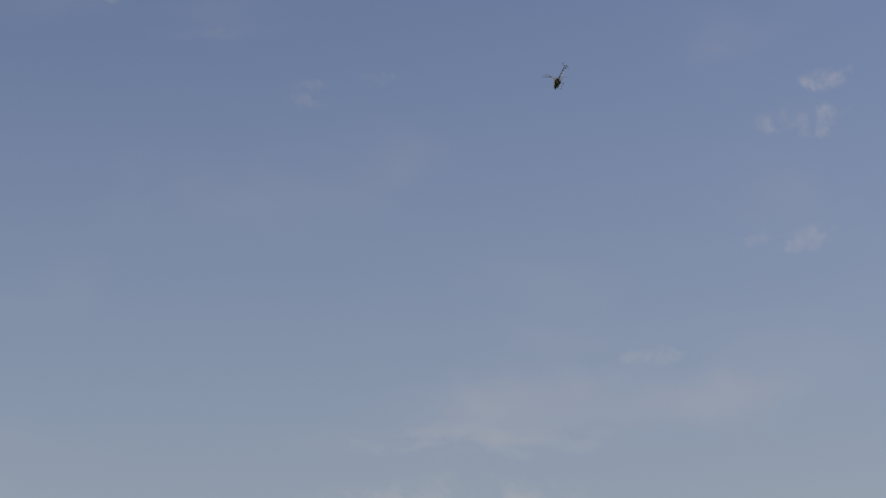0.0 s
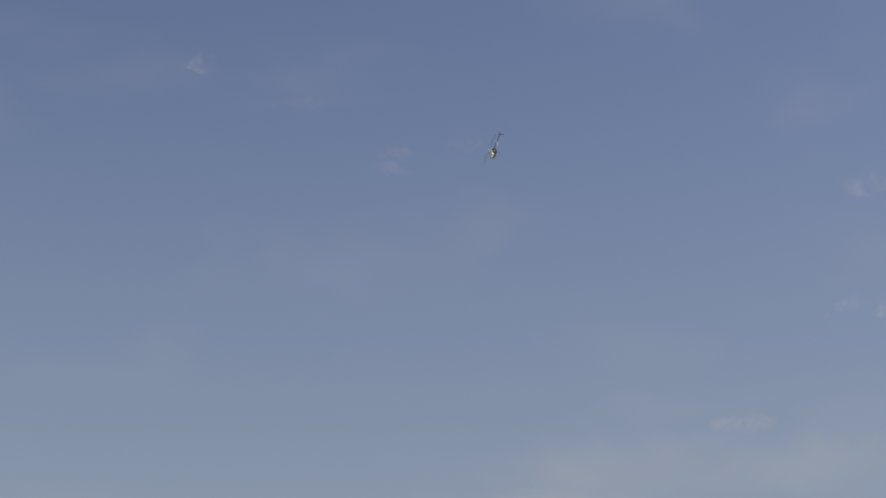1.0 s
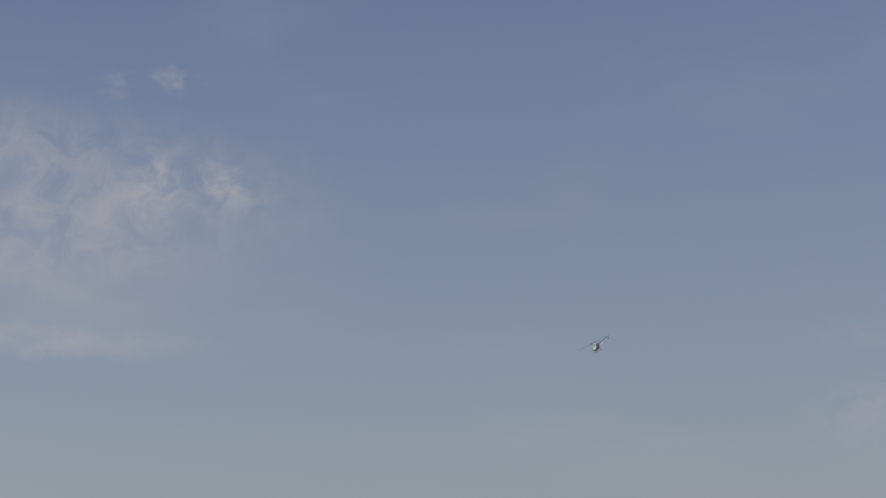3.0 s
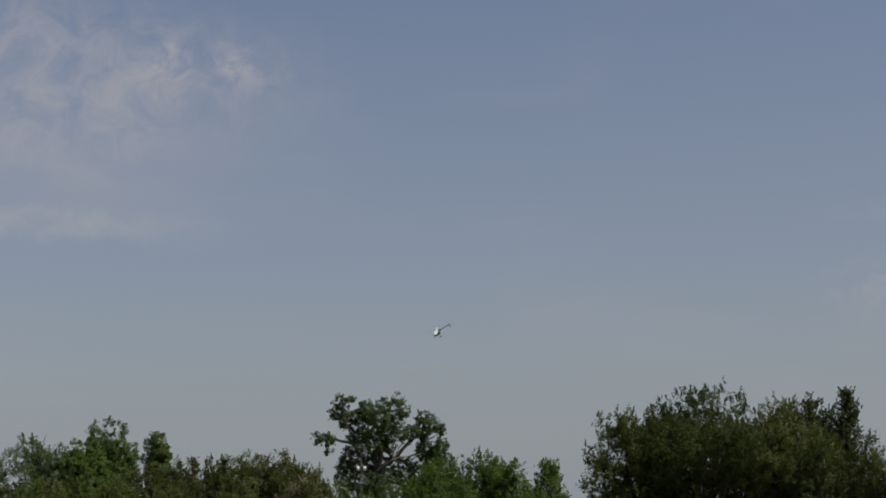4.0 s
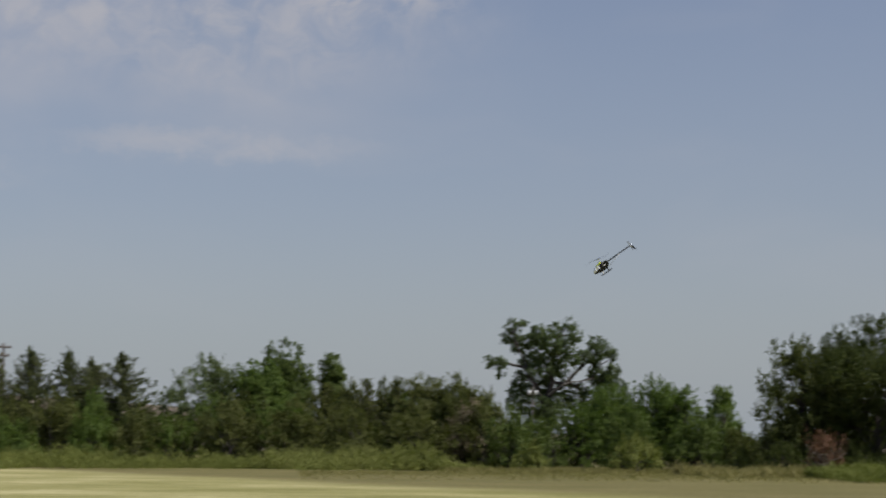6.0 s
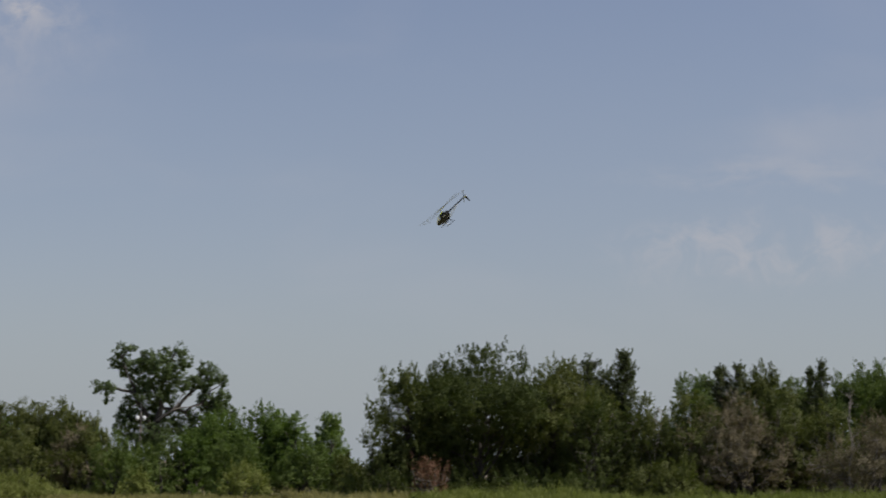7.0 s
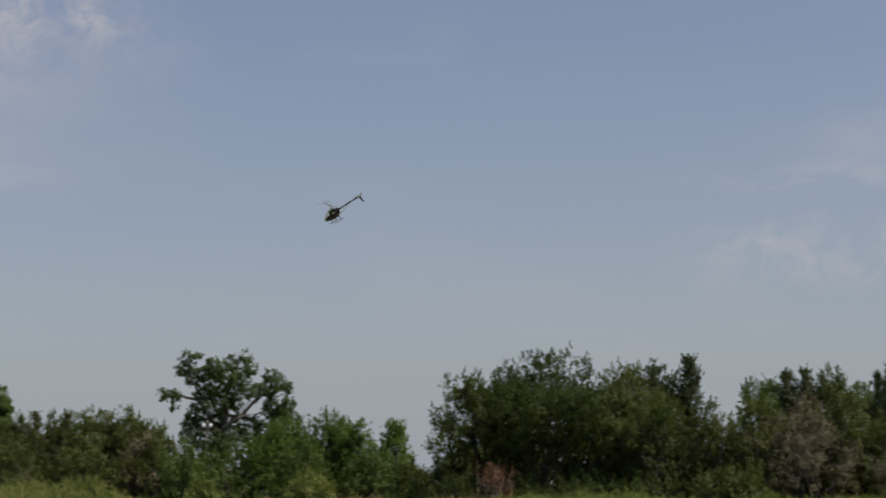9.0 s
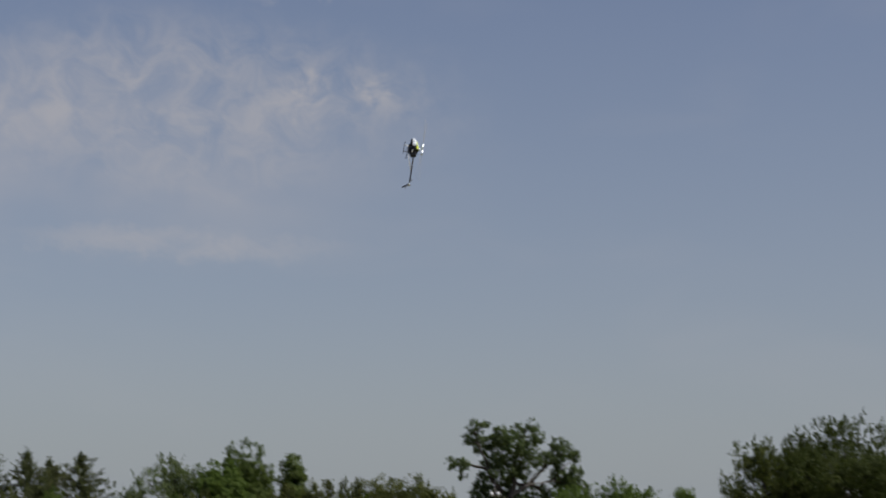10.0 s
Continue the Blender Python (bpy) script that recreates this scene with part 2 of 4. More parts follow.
class Tubes:
    """Tapered, bent tubes gathered into one mesh."""

    def __init__(self, sides=6):
        self.v, self.f, self.n, self.sides = [], [], 0, sides

    def add(self, pts, radii):
        pts = np.asarray(pts, float)
        k, s = len(pts), self.sides
        d = np.gradient(pts, axis=0)
        d /= np.linalg.norm(d, axis=1)[:, None] + 1e-9
        ref = np.where(np.abs(d[:, 2:3]) > 0.9, np.array([[1.0, 0, 0]]), np.array([[0, 0, 1.0]]))
        a = np.cross(d, ref)
        a /= np.linalg.norm(a, axis=1)[:, None]
        b = np.cross(d, a)
        w = np.linspace(0, 2 * np.pi, s, endpoint=False)
        ring = pts[:, None] + np.asarray(radii, float)[:, None, None] * (a[:, None] * np.cos(w)[None, :, None] + b[:, None] * np.sin(w)[None, :, None])
        self.v.append(ring.reshape(-1, 3))
        i, j = np.meshgrid(np.arange(k - 1), np.arange(s), indexing="ij")
        q = np.stack([i * s + j, i * s + (j + 1) % s, (i + 1) * s + (j + 1) % s, (i + 1) * s + j], -1).reshape(-1, 4)
        self.f.append(q + self.n)
        self.n += k * s

    def branch(self, rng, a, b, r0, r1, steps=5, wander=0.08, sag=0.0):
        a, b = np.asarray(a, float), np.asarray(b, float)
        t = np.linspace(0, 1, steps)
        length = np.linalg.norm(b - a)
        pts = a + (b - a) * t[:, None]
        pts[1:-1] += rng.normal(0, wander * length, (steps - 2, 3))
        pts[:, 2] += sag * length * np.sin(np.pi * t)
        self.add(pts, r0 + (r1 - r0) * t)
        return pts

    def mesh(self, name, mat):
        return soup(name, np.concatenate(self.v), np.concatenate(self.f), mat, True)


def leaves(rng, clumps, spread, count, size, long=1.5, loose=0.4, upright=0.0):
    """Small pointed leaf faces strewn round the clumps (x, y, z and the way each faces). spread: metres, one number or one for each clump."""
    clumps = np.asarray(clumps, float)
    pick = rng.integers(0, len(clumps), count)
    sp = np.broadcast_to(np.asarray(spread, float), (len(clumps),))[pick]
    at = clumps[pick, :3] + rng.normal(0, 1, (count, 3)) * sp[:, None] * np.array([1, 1, 0.8])
    nrm = clumps[pick, 3:] + np.array([0, 0, 0.25]) + rng.normal(0, loose, (count, 3))
    nrm /= np.linalg.norm(nrm, axis=1)[:, None] + 1e-9
    a = np.cross(nrm, rng.normal(0, 1, (count, 3)))
    a /= np.linalg.norm(a, axis=1)[:, None] + 1e-9
    a = a * (1 - upright) + np.array([0, 0, upright])
    a /= np.linalg.norm(a, axis=1)[:, None] + 1e-9
    b = np.cross(nrm, a)
    b /= np.linalg.norm(b, axis=1)[:, None] + 1e-9
    s = size * rng.uniform(0.6, 1.4, (count, 1)) * 0.5
    a, b = a * s * long, b * s
    fold = nrm * s * 0.25
    v = np.stack([at - a * 0.8 - b * 0.9 + fold, at + a * 1.2, at - a * 0.8 + b * 0.9 + fold], 1).reshape(-1, 3)
    return v, np.arange(count * 3).reshape(-1, 3)


def shoots(rng, clumps, count, size, reach=0.5, per=24, long=1.8, rise=0.35, thick=0.075, loose=0.5):
    """Leafy shoots: small leaves along thin twigs that grow outwards and upwards from the clumps (x, y, z and the way out), denser at the foot."""
    clumps = np.asarray(clumps, float)
    n = max(8, count // per)
    foot = clumps[rng.integers(0, len(clumps), n)]
    out = foot[:, 3:]
    way = out + np.array([0, 0, rise]) + rng.normal(0, 0.38, (n, 3))
    way /= np.linalg.norm(way, axis=1)[:, None] + 1e-9
    span = reach * rng.uniform(0.4, 1.4, (n, 1))
    start = foot[:, :3] + rng.normal(0, 0.09, (n, 3))
    t = (np.arange(per)[None, :] + rng.random((n, per))) / per
    at = start[:, None] + way[:, None] * (span * (t - 0.4))[:, :, None] + rng.normal(0, 1, (n, per, 3)) * (thick * (1.2 - t))[:, :, None]
    nrm = out[:, None] * 0.9 + np.array([0, 0, 0.3]) + rng.normal(0, loose, (n, per, 3))
    nrm /= np.linalg.norm(nrm, axis=2)[:, :, None] + 1e-9
    a = way[:, None] + rng.normal(0, 0.55, (n, per, 3))
    a -= nrm * (a * nrm).sum(2)[:, :, None]
    a /= np.linalg.norm(a, axis=2)[:, :, None] + 1e-9
    b = np.cross(nrm, a)
    s = size * rng.uniform(0.65, 1.35, (n, per, 1)) * 0.5
    a, b, fold = a * s * long, b * s * 0.9, nrm * s * 0.25
    v = np.stack([at - a * 0.8 - b + fold, at + a * 1.2, at - a * 0.8 + b + fold], 2).reshape(-1, 3)
    return v, np.arange(n * per * 3).reshape(-1, 3)


def in_lobes(rng, lobes, count, inner=0.6):
    """Clumps in the outer shell of ellipsoid lobes (x, y, z, rx, ry, rz), with the way outwards."""
    lobes = np.asarray(lobes, float)
    w = (lobes[:, 3] * lobes[:, 5]) ** 1.0
    pick = rng.choice(len(lobes), count, p=w / w.sum())
    d = rng.normal(0, 1, (count, 3))
    d /= np.linalg.norm(d, axis=1)[:, None]
    r = inner + (1 - inner) * rng.random((count, 1)) ** 0.6
    return np.concatenate([lobes[pick, :3] + d * r * lobes[pick, 3:], d], 1)


FINE = 0.62      # the leaf's size beside its clump's


def sprigs(rng, lobes, count, length, size):
    """Upright leafy shoots that stand out of the upper side of the lobes: thin sprays, narrower towards the tip."""
    feet = in_lobes(rng, lobes, count * 3, 0.9)
    feet = feet[np.argsort(-feet[:, 5] - 0.25 * feet[:, 2])][:count]
    per = 22
    t = np.tile(np.linspace(-0.35, 1.0, per), len(feet))
    long = np.repeat(length * rng.uniform(0.35, 1.25, len(feet)), per)
    lean = np.repeat(feet[:, 3:5] * 0.35 + rng.normal(0, 0.16, (len(feet), 2)), per, axis=0)
    at = np.repeat(feet[:, :3], per, axis=0) + np.stack([lean[:, 0] * t * long, lean[:, 1] * t * long, t * long], 1)
    at += rng.normal(0, 1, at.shape) * (0.075 * (1.1 - np.clip(t, 0, 1)) + 0.012)[:, None]
    face = rng.normal(0, 0.8, at.shape)
    return leaves(rng, np.concatenate([at, face], 1), 0.01, len(at) * 2, size * FINE, 2.6, 0.3, 0.7)


def joined(one, two):
    """Two leaf meshes as one."""
    return np.concatenate([one[0], two[0]]), np.concatenate([one[1], two[1] + len(one[0])])


def stand(az, dist, z=0.0, turn=0.0):
    """A pose on the ground, so many degrees to the right of north and metres from the camera's foot."""
    return pose(dist * math.sin(radians(az)), dist * math.cos(radians(az)), z, 0, 0, turn)


def thing(name, m, label, category, group=""):
    ob = new(name)
    ob.matrix_world = m
    return tagged(ob, label, category, group)


SEED = [100]


def fresh():
    SEED[0] += 1
    return np.random.default_rng(SEED[0])


# ---------------------------------------------------------------- ground


def build_ground():
    """One sheet: level field, then a low ploughed rise behind the trees, out to the horizon."""
    rings = np.concatenate([np.linspace(0.5, 160, 70), np.geomspace(165, 4600, 45)])
    turns = np.radians(np.arange(0, 360, 2.0))
    r, a = np.meshgrid(rings, turns, indexing="ij")
    x, y = r * np.sin(a), r * np.cos(a)
    rise = np.clip((r - 350) / 650, 0, 1)
    rise = rise * rise * (3 - 2 * rise)
    z = rise * (2.5 + 29.0 * np.clip(np.cos(a + radians(40)), 0, 1) ** 12 + 1.2 * np.sin(a * 11)) - np.clip((r - 1100) / 3000, 0, 1) * 22
    z += 0.03 * np.sin(x * 0.21) * np.sin(y * 0.17)
    k, s = r.shape
    i, j = np.meshgrid(np.arange(k - 1), np.arange(s), indexing="ij")
    q = np.stack([i * s + j, (i + 1) * s + j, (i + 1) * s + (j + 1) % s, i * s + (j + 1) % s], -1).reshape(-1, 4)
    v = np.stack([x, y, z], -1).reshape(-1, 3)
    v = np.concatenate([v, [[0, 0, z[0, 0]]]])
    me = soup("ground", v, q[:, ::-1], GROUND, True)
    bm = bmesh.new()
    bm.from_mesh(me)
    bm.verts.ensure_lookup_table()
    for j in range(s):
        bm.faces.new((bm.verts[len(v) - 1], bm.verts[(j + 1) % s], bm.verts[j])).smooth = True
    bmesh.ops.recalc_face_normals(bm, faces=bm.faces)
    bm.to_mesh(me)
    bm.free()
    tagged(new("ground", me), "mown dry grass field with a ploughed rise beyond", "field", kind="structure")


build_ground()

# ---------------------------------------------------------------- trees


def broadleaf(az, dist, height, width, leaf, label, low=0.15, dense=1.0, lobes=13, size=0.125, group="trees of the hedgerow", name="broadleaf_tree", spiky=0.0, puffy=False):
    """A tree with a tapered trunk, limbs and a crown of leaf clumps, uneven in outline."""
    rng = fresh()
    width *= 1.2
    root = thing(name, stand(az, dist, 0, rng.uniform(0, 360)), label, "tree", group)
    base, hz, rad = low * height, height * (1 - low) / 2, width / 2
    mid = base + hz
    ls = []
    for k in range(lobes * 2):
        d = rng.normal(0, 1, 3)
        d /= np.linalg.norm(d)
        q = rng.uniform(0.5, 0.86)
        s = rng.uniform(0.18, 0.34)
        if puffy:
            q, s = 0.42 + 0.6 * (q - 0.5), s * 1.35
        c = np.array([d[0] * rad * q, d[1] * rad * q, mid + d[2] * hz * q])
        ls.append([*c, rad * s, rad * s, min(hz * s * 1.0, rad * s * 1.0)])
    s, wide = (0.40, 0.62) if puffy else (0.30, 0.30)
    ls.append([0, 0, height - hz * s, rad * wide, rad * wide, hz * s])
    ls.append([0, 0, mid, rad * 0.62, rad * 0.62, hz * 0.7])
    # trunk and limbs
    tubes = Tubes(7)
    r0 = 0.018 * height + 0.03
    top = np.array([rng.normal(0, 0.1 * rad), rng.normal(0, 0.1 * rad), height * 0.8])
    stem = tubes.branch(rng, (0, 0, -0.05), top, r0, r0 * 0.25, 7, 0.015)
    for l in ls[:-1]:
        a = stem[rng.integers(1, 5)]
        tubes.branch(rng, a, l[:3], r0 * 0.32, r0 * 0.08, 5, 0.06)
    child("trunk", tubes.mesh("trunk", BARK), root, "grey-brown bark trunk and limbs")
    area = width * height
    clumps = in_lobes(rng, ls, int(40 * area ** 0.8) + 60)
    n = int(dense * (1500 if puffy else 880) * area ** 0.9)
    v, f = shoots(rng, clumps, n, size * FINE * (0.9 if spiky else 1.05), 0.62 if spiky else 0.28 if puffy else 0.5, 24, 2.3 if spiky else 1.6, 0.85 if spiky else 0.3, 0.075 + 0.004 * width)
    if spiky:
        v, f = joined((v, f), sprigs(rng, ls[:-1], int(24 * width), spiky * 1.5, size * 0.75))
    v[:, 2] = np.maximum(v[:, 2], 0.03)
    child("crown", soup("crown", v, f, LEAF[leaf]), root)
    return root


def shrub(az, dist, height, width, leaf, label, dense=1.0, size=0.115, group="shrubs of the hedgerow", name="shrub", twigs=0):
    """Many stems from the ground and leaf clumps right down to it."""
    rng = fresh()
    root = thing(name, stand(az, dist, 0, rng.uniform(0, 360)), label, "shrub", group)
    rad = width / 2
    ls = []
    for k in range(24):
        a, q = rng.uniform(0, 2 * np.pi), rng.uniform(0.1, 0.85)
        h = height * rng.uniform(0.3, 0.92) * (1 - 0.25 * q)
        s = rng.uniform(0.17, 0.32)
        ls.append([rad * q * math.cos(a), rad * q * math.sin(a), h - 0.2 * height * s, rad * s, rad * s, min(height * 0.24, rad * s * 1.3)])
    ls.append([0, 0, height * 0.84, rad * 0.3, rad * 0.3, height * 0.16])
    ls.append([0, 0, height * 0.36, rad * 0.8, rad * 0.8, height * 0.36])
    ls.append([0, 0, height * 0.15, rad * 0.95, rad * 0.95, height * 0.15])
    tubes = Tubes(5)
    for l in ls[:-1]:
        tubes.branch(rng, (rng.normal(0, 0.12 * rad), rng.normal(0, 0.12 * rad), -0.03), l[:3], 0.035 + 0.006 * height, 0.01, 5, 0.05)
    child("woody_base", tubes.mesh("woody_base", BARK), root, "grey-brown woody stems")
    area = width * height
    clumps = in_lobes(rng, ls, int(40 * area ** 0.8) + 40)
    v, f = shoots(rng, clumps, int(dense * 800 * area ** 0.9), size * FINE, 0.5, 24, 1.9, 0.6, 0.07 + 0.004 * width)
    v, f = joined((v, f), sprigs(rng, ls[:-2], int(9 * width), 0.55, size * 0.8))
    v[:, 2] = np.maximum(v[:, 2], 0.02)
    child("foliage", soup("foliage", v, f, LEAF[leaf]), root)
    if twigs:
        for q in in_lobes(rng, ls[:-1], twigs, 0.8)[:, :3]:
            bare = Tubes(4)
            pts = bare.branch(rng, q * np.array([0.55, 0.55, 0.6]), q * 1.05, 0.026, 0.010, 5, 0.10)
            for k in range(3):
                bare.branch(rng, pts[rng.integers(2, 5)], q * 1.05 + rng.normal(0, 0.45, 3), 0.014, 0.005, 4, 0.12)
            child("dead_branch", bare.mesh("dead_branch", DEADWOOD), root, "bleached bare dead branch")
    return root


def cedar(az, dist, height, width, label, group="cedars of the hedgerow", leaf="cedar", dense=1.0, narrow=1.0):
    """A conifer: a straight stem with whorls of up-swept boughs, ragged against the sky."""
    rng = fresh()
    width *= 1.75
    root = thing("cedar_tree", stand(az, dist, 0, rng.uniform(0, 360)), label, "tree", group)
    tubes, tips, sp = Tubes(3), [], []
    tubes.branch(rng, (0, 0, -0.05), (0, 0, height * 0.97), 0.02 * height, 0.015, 8, 0.004)
    z = 0.04 * height
    while z < height * 0.96:
        u = z / height
        reach = width / 2 * (1 - u) ** narrow * rng.uniform(0.75, 1.25) + 0.03
        for k in range(rng.integers(4, 7) + int(6 * (1 - u))):
            a = rng.uniform(0, 2 * np.pi)
            l = reach * rng.uniform(0.55, 1.15)
            out = np.array([math.cos(a), math.sin(a), 0.5])
            foot = np.array([0, 0, z])
            end = foot + np.array([l * out[0], l * out[1], min(l, 1.1) * rng.uniform(0.3, 0.95)])
            tubes.branch(rng, foot, end, 0.02 + 0.008 * l, 0.005, 3, 0.03, -0.10)
            lay = np.array([end[0], end[1], end[2] - z]) / (np.linalg.norm(end - foot) + 1e-9)
            for t in np.linspace(0.2, 1.0, max(4, int(l / 0.13))):
                tips.append([*(foot + (end - foot) * t - np.array([0, 0, 0.10 * l * math.sin(math.pi * t)])), *lay])
                sp.append(0.012 + 0.13 * (1.02 - t) * min(1.0, l))
        z += (rng.uniform(0.14, 0.26) + 0.016 * height * (1 - u)) * (1.0 if narrow > 0.7 else 0.6)
    for t in np.linspace(0.86, 1.0, 14):
        tips.append([0, 0, height * t, 0, 0, 1])
        sp.append(0.012 + 0.25 * (1 - t))
    child("trunk", tubes.mesh("trunk", BARK), root, "straight brown cedar stem and boughs")
    tips = np.array(tips)
    pick = rng.integers(0, len(tips), int(dense * 60 * (width * height) ** 0.9) + 150)
    tips = tips[pick]
    tips[:, :3] += rng.normal(0, 1, (len(tips), 3)) * np.array(sp)[pick][:, None]
    v, f = shoots(rng, tips, len(tips) * 18, 0.046, 0.24, 18, 2.6, 0.4, 0.028, 0.7)
    v[:, 2] = np.maximum(v[:, 2], 0.02)
    child("crown", soup("crown", v, f, LEAF[leaf]), root)
    return root


def cottonwood(az, dist):
    """The tall open cottonwood: bent limbs that show between separate tufts of leaves."""
    rng = fresh()
    root = thing("cottonwood_tree", stand(az, dist, 0, -az), "tall old cottonwood with open crown and visible bent limbs", "tree")
    # tufts: across, up, radius; the depth is drawn
    tufts = ((-3.5, 11.2, 0.62), (-2.65, 11.35, 0.45), (-3.65, 10.3, 0.68), (-2.7, 9.8, 0.85), (-5.1, 8.35, 0.6), (-4.3, 8.2, 0.6), (-4.45, 7.3, 0.36),
             (-1.1, 10.5, 0.95), (-1.9, 10.1, 0.8), (0.2, 10.9, 0.62), (1.3, 11.35, 0.58), (1.8, 10.5, 0.68), (-0.2, 9.8, 1.0), (1.0, 9.7, 0.9),
             (-1.0, 8.9, 0.95), (0.4, 8.7, 0.9), (-2.0, 8.4, 0.8), (3.4, 9.9, 0.68), (4.0, 9.25, 0.78), (4.8, 8.8, 0.5), (3.2, 8.6, 0.82), (2.4, 8.8, 0.6),
             (4.7, 7.4, 0.8), (3.5, 7.3, 0.85), (4.2, 6.5, 1.0), (5.1, 6.3, 0.8), (-2.6, 6.8, 0.85), (-3.1, 6.0, 0.7), (-2.9, 5.0, 0.95), (-1.8, 5.6, 0.85),
             (-1.0, 6.3, 0.8), (0.3, 5.0, 1.05), (1.0, 6.0, 0.9), (-0.8, 4.5, 1.0), (-2.2, 3.9, 1.0), (0.4, 3.7, 1.0), (-1.0, 3.3, 1.0),
             (-0.7, 7.8, 0.85), (0.6, 7.6, 0.75), (-1.6, 7.5, 0.65), (-0.5, 7.0, 0.6), (2.2, 6.1, 0.65), (1.9, 5.0, 0.9), (3.0, 5.3, 0.9), (1.6, 8.6, 0.7))
    lobes = [[x - 0.05, rng.uniform(-1.8, 1.8) * (1 - abs(x) / 7), z - 0.05, r, r, r * 0.97] for x, z, r in tufts]
    tubes = Tubes(8)
    tubes.branch(rng, (-0.5, 0, -0.1), (-0.6, 0, 4.6), 0.42, 0.33, 6, 0.01)
    main = tubes.branch(rng, (-0.6, 0, 4.5), (0.2, 0.2, 10.2), 0.30, 0.07, 7, 0.02)
    left = tubes.branch(rng, (-0.6, 0, 4.6), (-2.2, -0.3, 7.7), 0.26, 0.16, 6, 0.03)
    far_left = tubes.branch(rng, left[-1], (-4.9, -0.2, 8.3), 0.15, 0.05, 6, 0.03, 0.08)
    up_left = tubes.branch(rng, left[-2], (-3.3, -0.2, 10.6), 0.12, 0.04, 6, 0.03)
    mid_left = tubes.branch(rng, main[2], (-1.4, 0.3, 10.2), 0.12, 0.04, 6, 0.03)
    right = tubes.branch(rng, main[1], (2.2, 0.3, 7.9), 0.20, 0.12, 6, 0.04, -0.08)
    low = tubes.branch(rng, main[2], (3.0, -0.4, 7.0), 0.13, 0.06, 6, 0.04, -0.1)
    stems = np.concatenate([main, left, far_left, up_left, mid_left, right, low])
    for l in lobes:
        c = np.array(l[:3])
        a = stems[np.argmin(np.linalg.norm(stems - c, axis=1) + 0.8 * np.maximum(0, stems[:, 2] - c[2]))]
        tubes.branch(rng, a, c, 0.08, 0.025, 5, 0.06)
    child("trunk", tubes.mesh("trunk", BARK), root, "thick grey-brown trunk with forking limbs")
    bare = Tubes(6)
    fork = bare.branch(rng, main[1] + np.array([0.1, -0.3, 0.2]), (2.3, -0.9, 7.7), 0.10, 0.05, 6, 0.04)
    bare.branch(rng, fork[3], (2.0, -0.9, 8.3), 0.05, 0.02, 4, 0.05)
    bare.branch(rng, fork[2], (3.1, -1.0, 6.9), 0.06, 0.03, 5, 0.05)
    child("dead_limb", bare.mesh("dead_limb", DEADWOOD), root, "pale bleached dead limb")
    clumps = in_lobes(rng, lobes, 2600, 0.5)
    v, f = shoots(rng, clumps, 120000, 0.088, 0.22, 16, 1.25, 0.15, 0.06, 0.45)
    child("crown", soup("crown", v, f, LEAF["cottonwood"]), root)


def bare_tree(az, dist, height, spread, label, mat, twigs=26, name="bare_tree"):
    rng = fresh()
    root = thing(name, stand(az, dist), label, "tree")
    t = Tubes(5)
    stem = t.branch(rng, (0, 0, -0.05), (0.1, 0, height), 0.07, 0.012, 9, 0.01)
    child("trunk", t.mesh("trunk", mat), root)
    for k in range(twigs):
        b = Tubes(4)
        a = stem[rng.integers(5, 9)]
        w = rng.uniform(0, 2 * np.pi)
        l = spread * rng.uniform(0.4, 1.0)
        pts = b.branch(rng, a, a + np.array([l * math.cos(w), l * math.sin(w), l * rng.uniform(0.6, 1.6)]), 0.022, 0.006, 5, 0.07)
        for q in range(2):
            p = pts[rng.integers(2, 5)]
            b.branch(rng, p, p + rng.normal(0, 0.25, 3) + np.array([0, 0, 0.3]), 0.01, 0.004, 3, 0.05)
        child("branch", b.mesh("branch", mat), root)


def utility_pole(az, dist, height):
    root = thing("utility_pole", stand(az, dist, 0, -az + 20), "weathered wooden utility pole with two crossarms", "utility pole")
    t = Tubes(10)
    t.add([(0, 0, -0.2), (0, 0, height * 0.5), (0, 0, height), (0, 0, height + 0.01)], [0.14, 0.12, 0.095, 0.001])
    child("pole", t.mesh("pole", POLEWOOD), root)
    for z, w in ((height - 0.35, 1.15), (height - 1.05, 0.85)):
        bm = bmesh.new()
        bmesh.ops.create_cube(bm, size=1, matrix=Matrix.Translation((0, -0.17, z)) @ Matrix.Diagonal((w * 2 * 0.5, 0.1, 0.13, 1)))
        bmesh.ops.bevel(bm, geom=bm.edges[:], offset=0.012, segments=1, affect="EDGES")
        arm = part("crossarm", bm, POLEWOOD, root, smooth=False)
        for x in (-0.44, -0.2, 0.2, 0.44):
            bm = bmesh.new()
            bmesh.ops.create_cone(bm, cap_ends=True, segments=8, radius1=0.05, radius2=0.03, depth=0.16, matrix=Matrix.Translation((x * w, -0.17, z + 0.14)))
            part("insulator", bm, GLASSY, arm, "brown ceramic insulator")


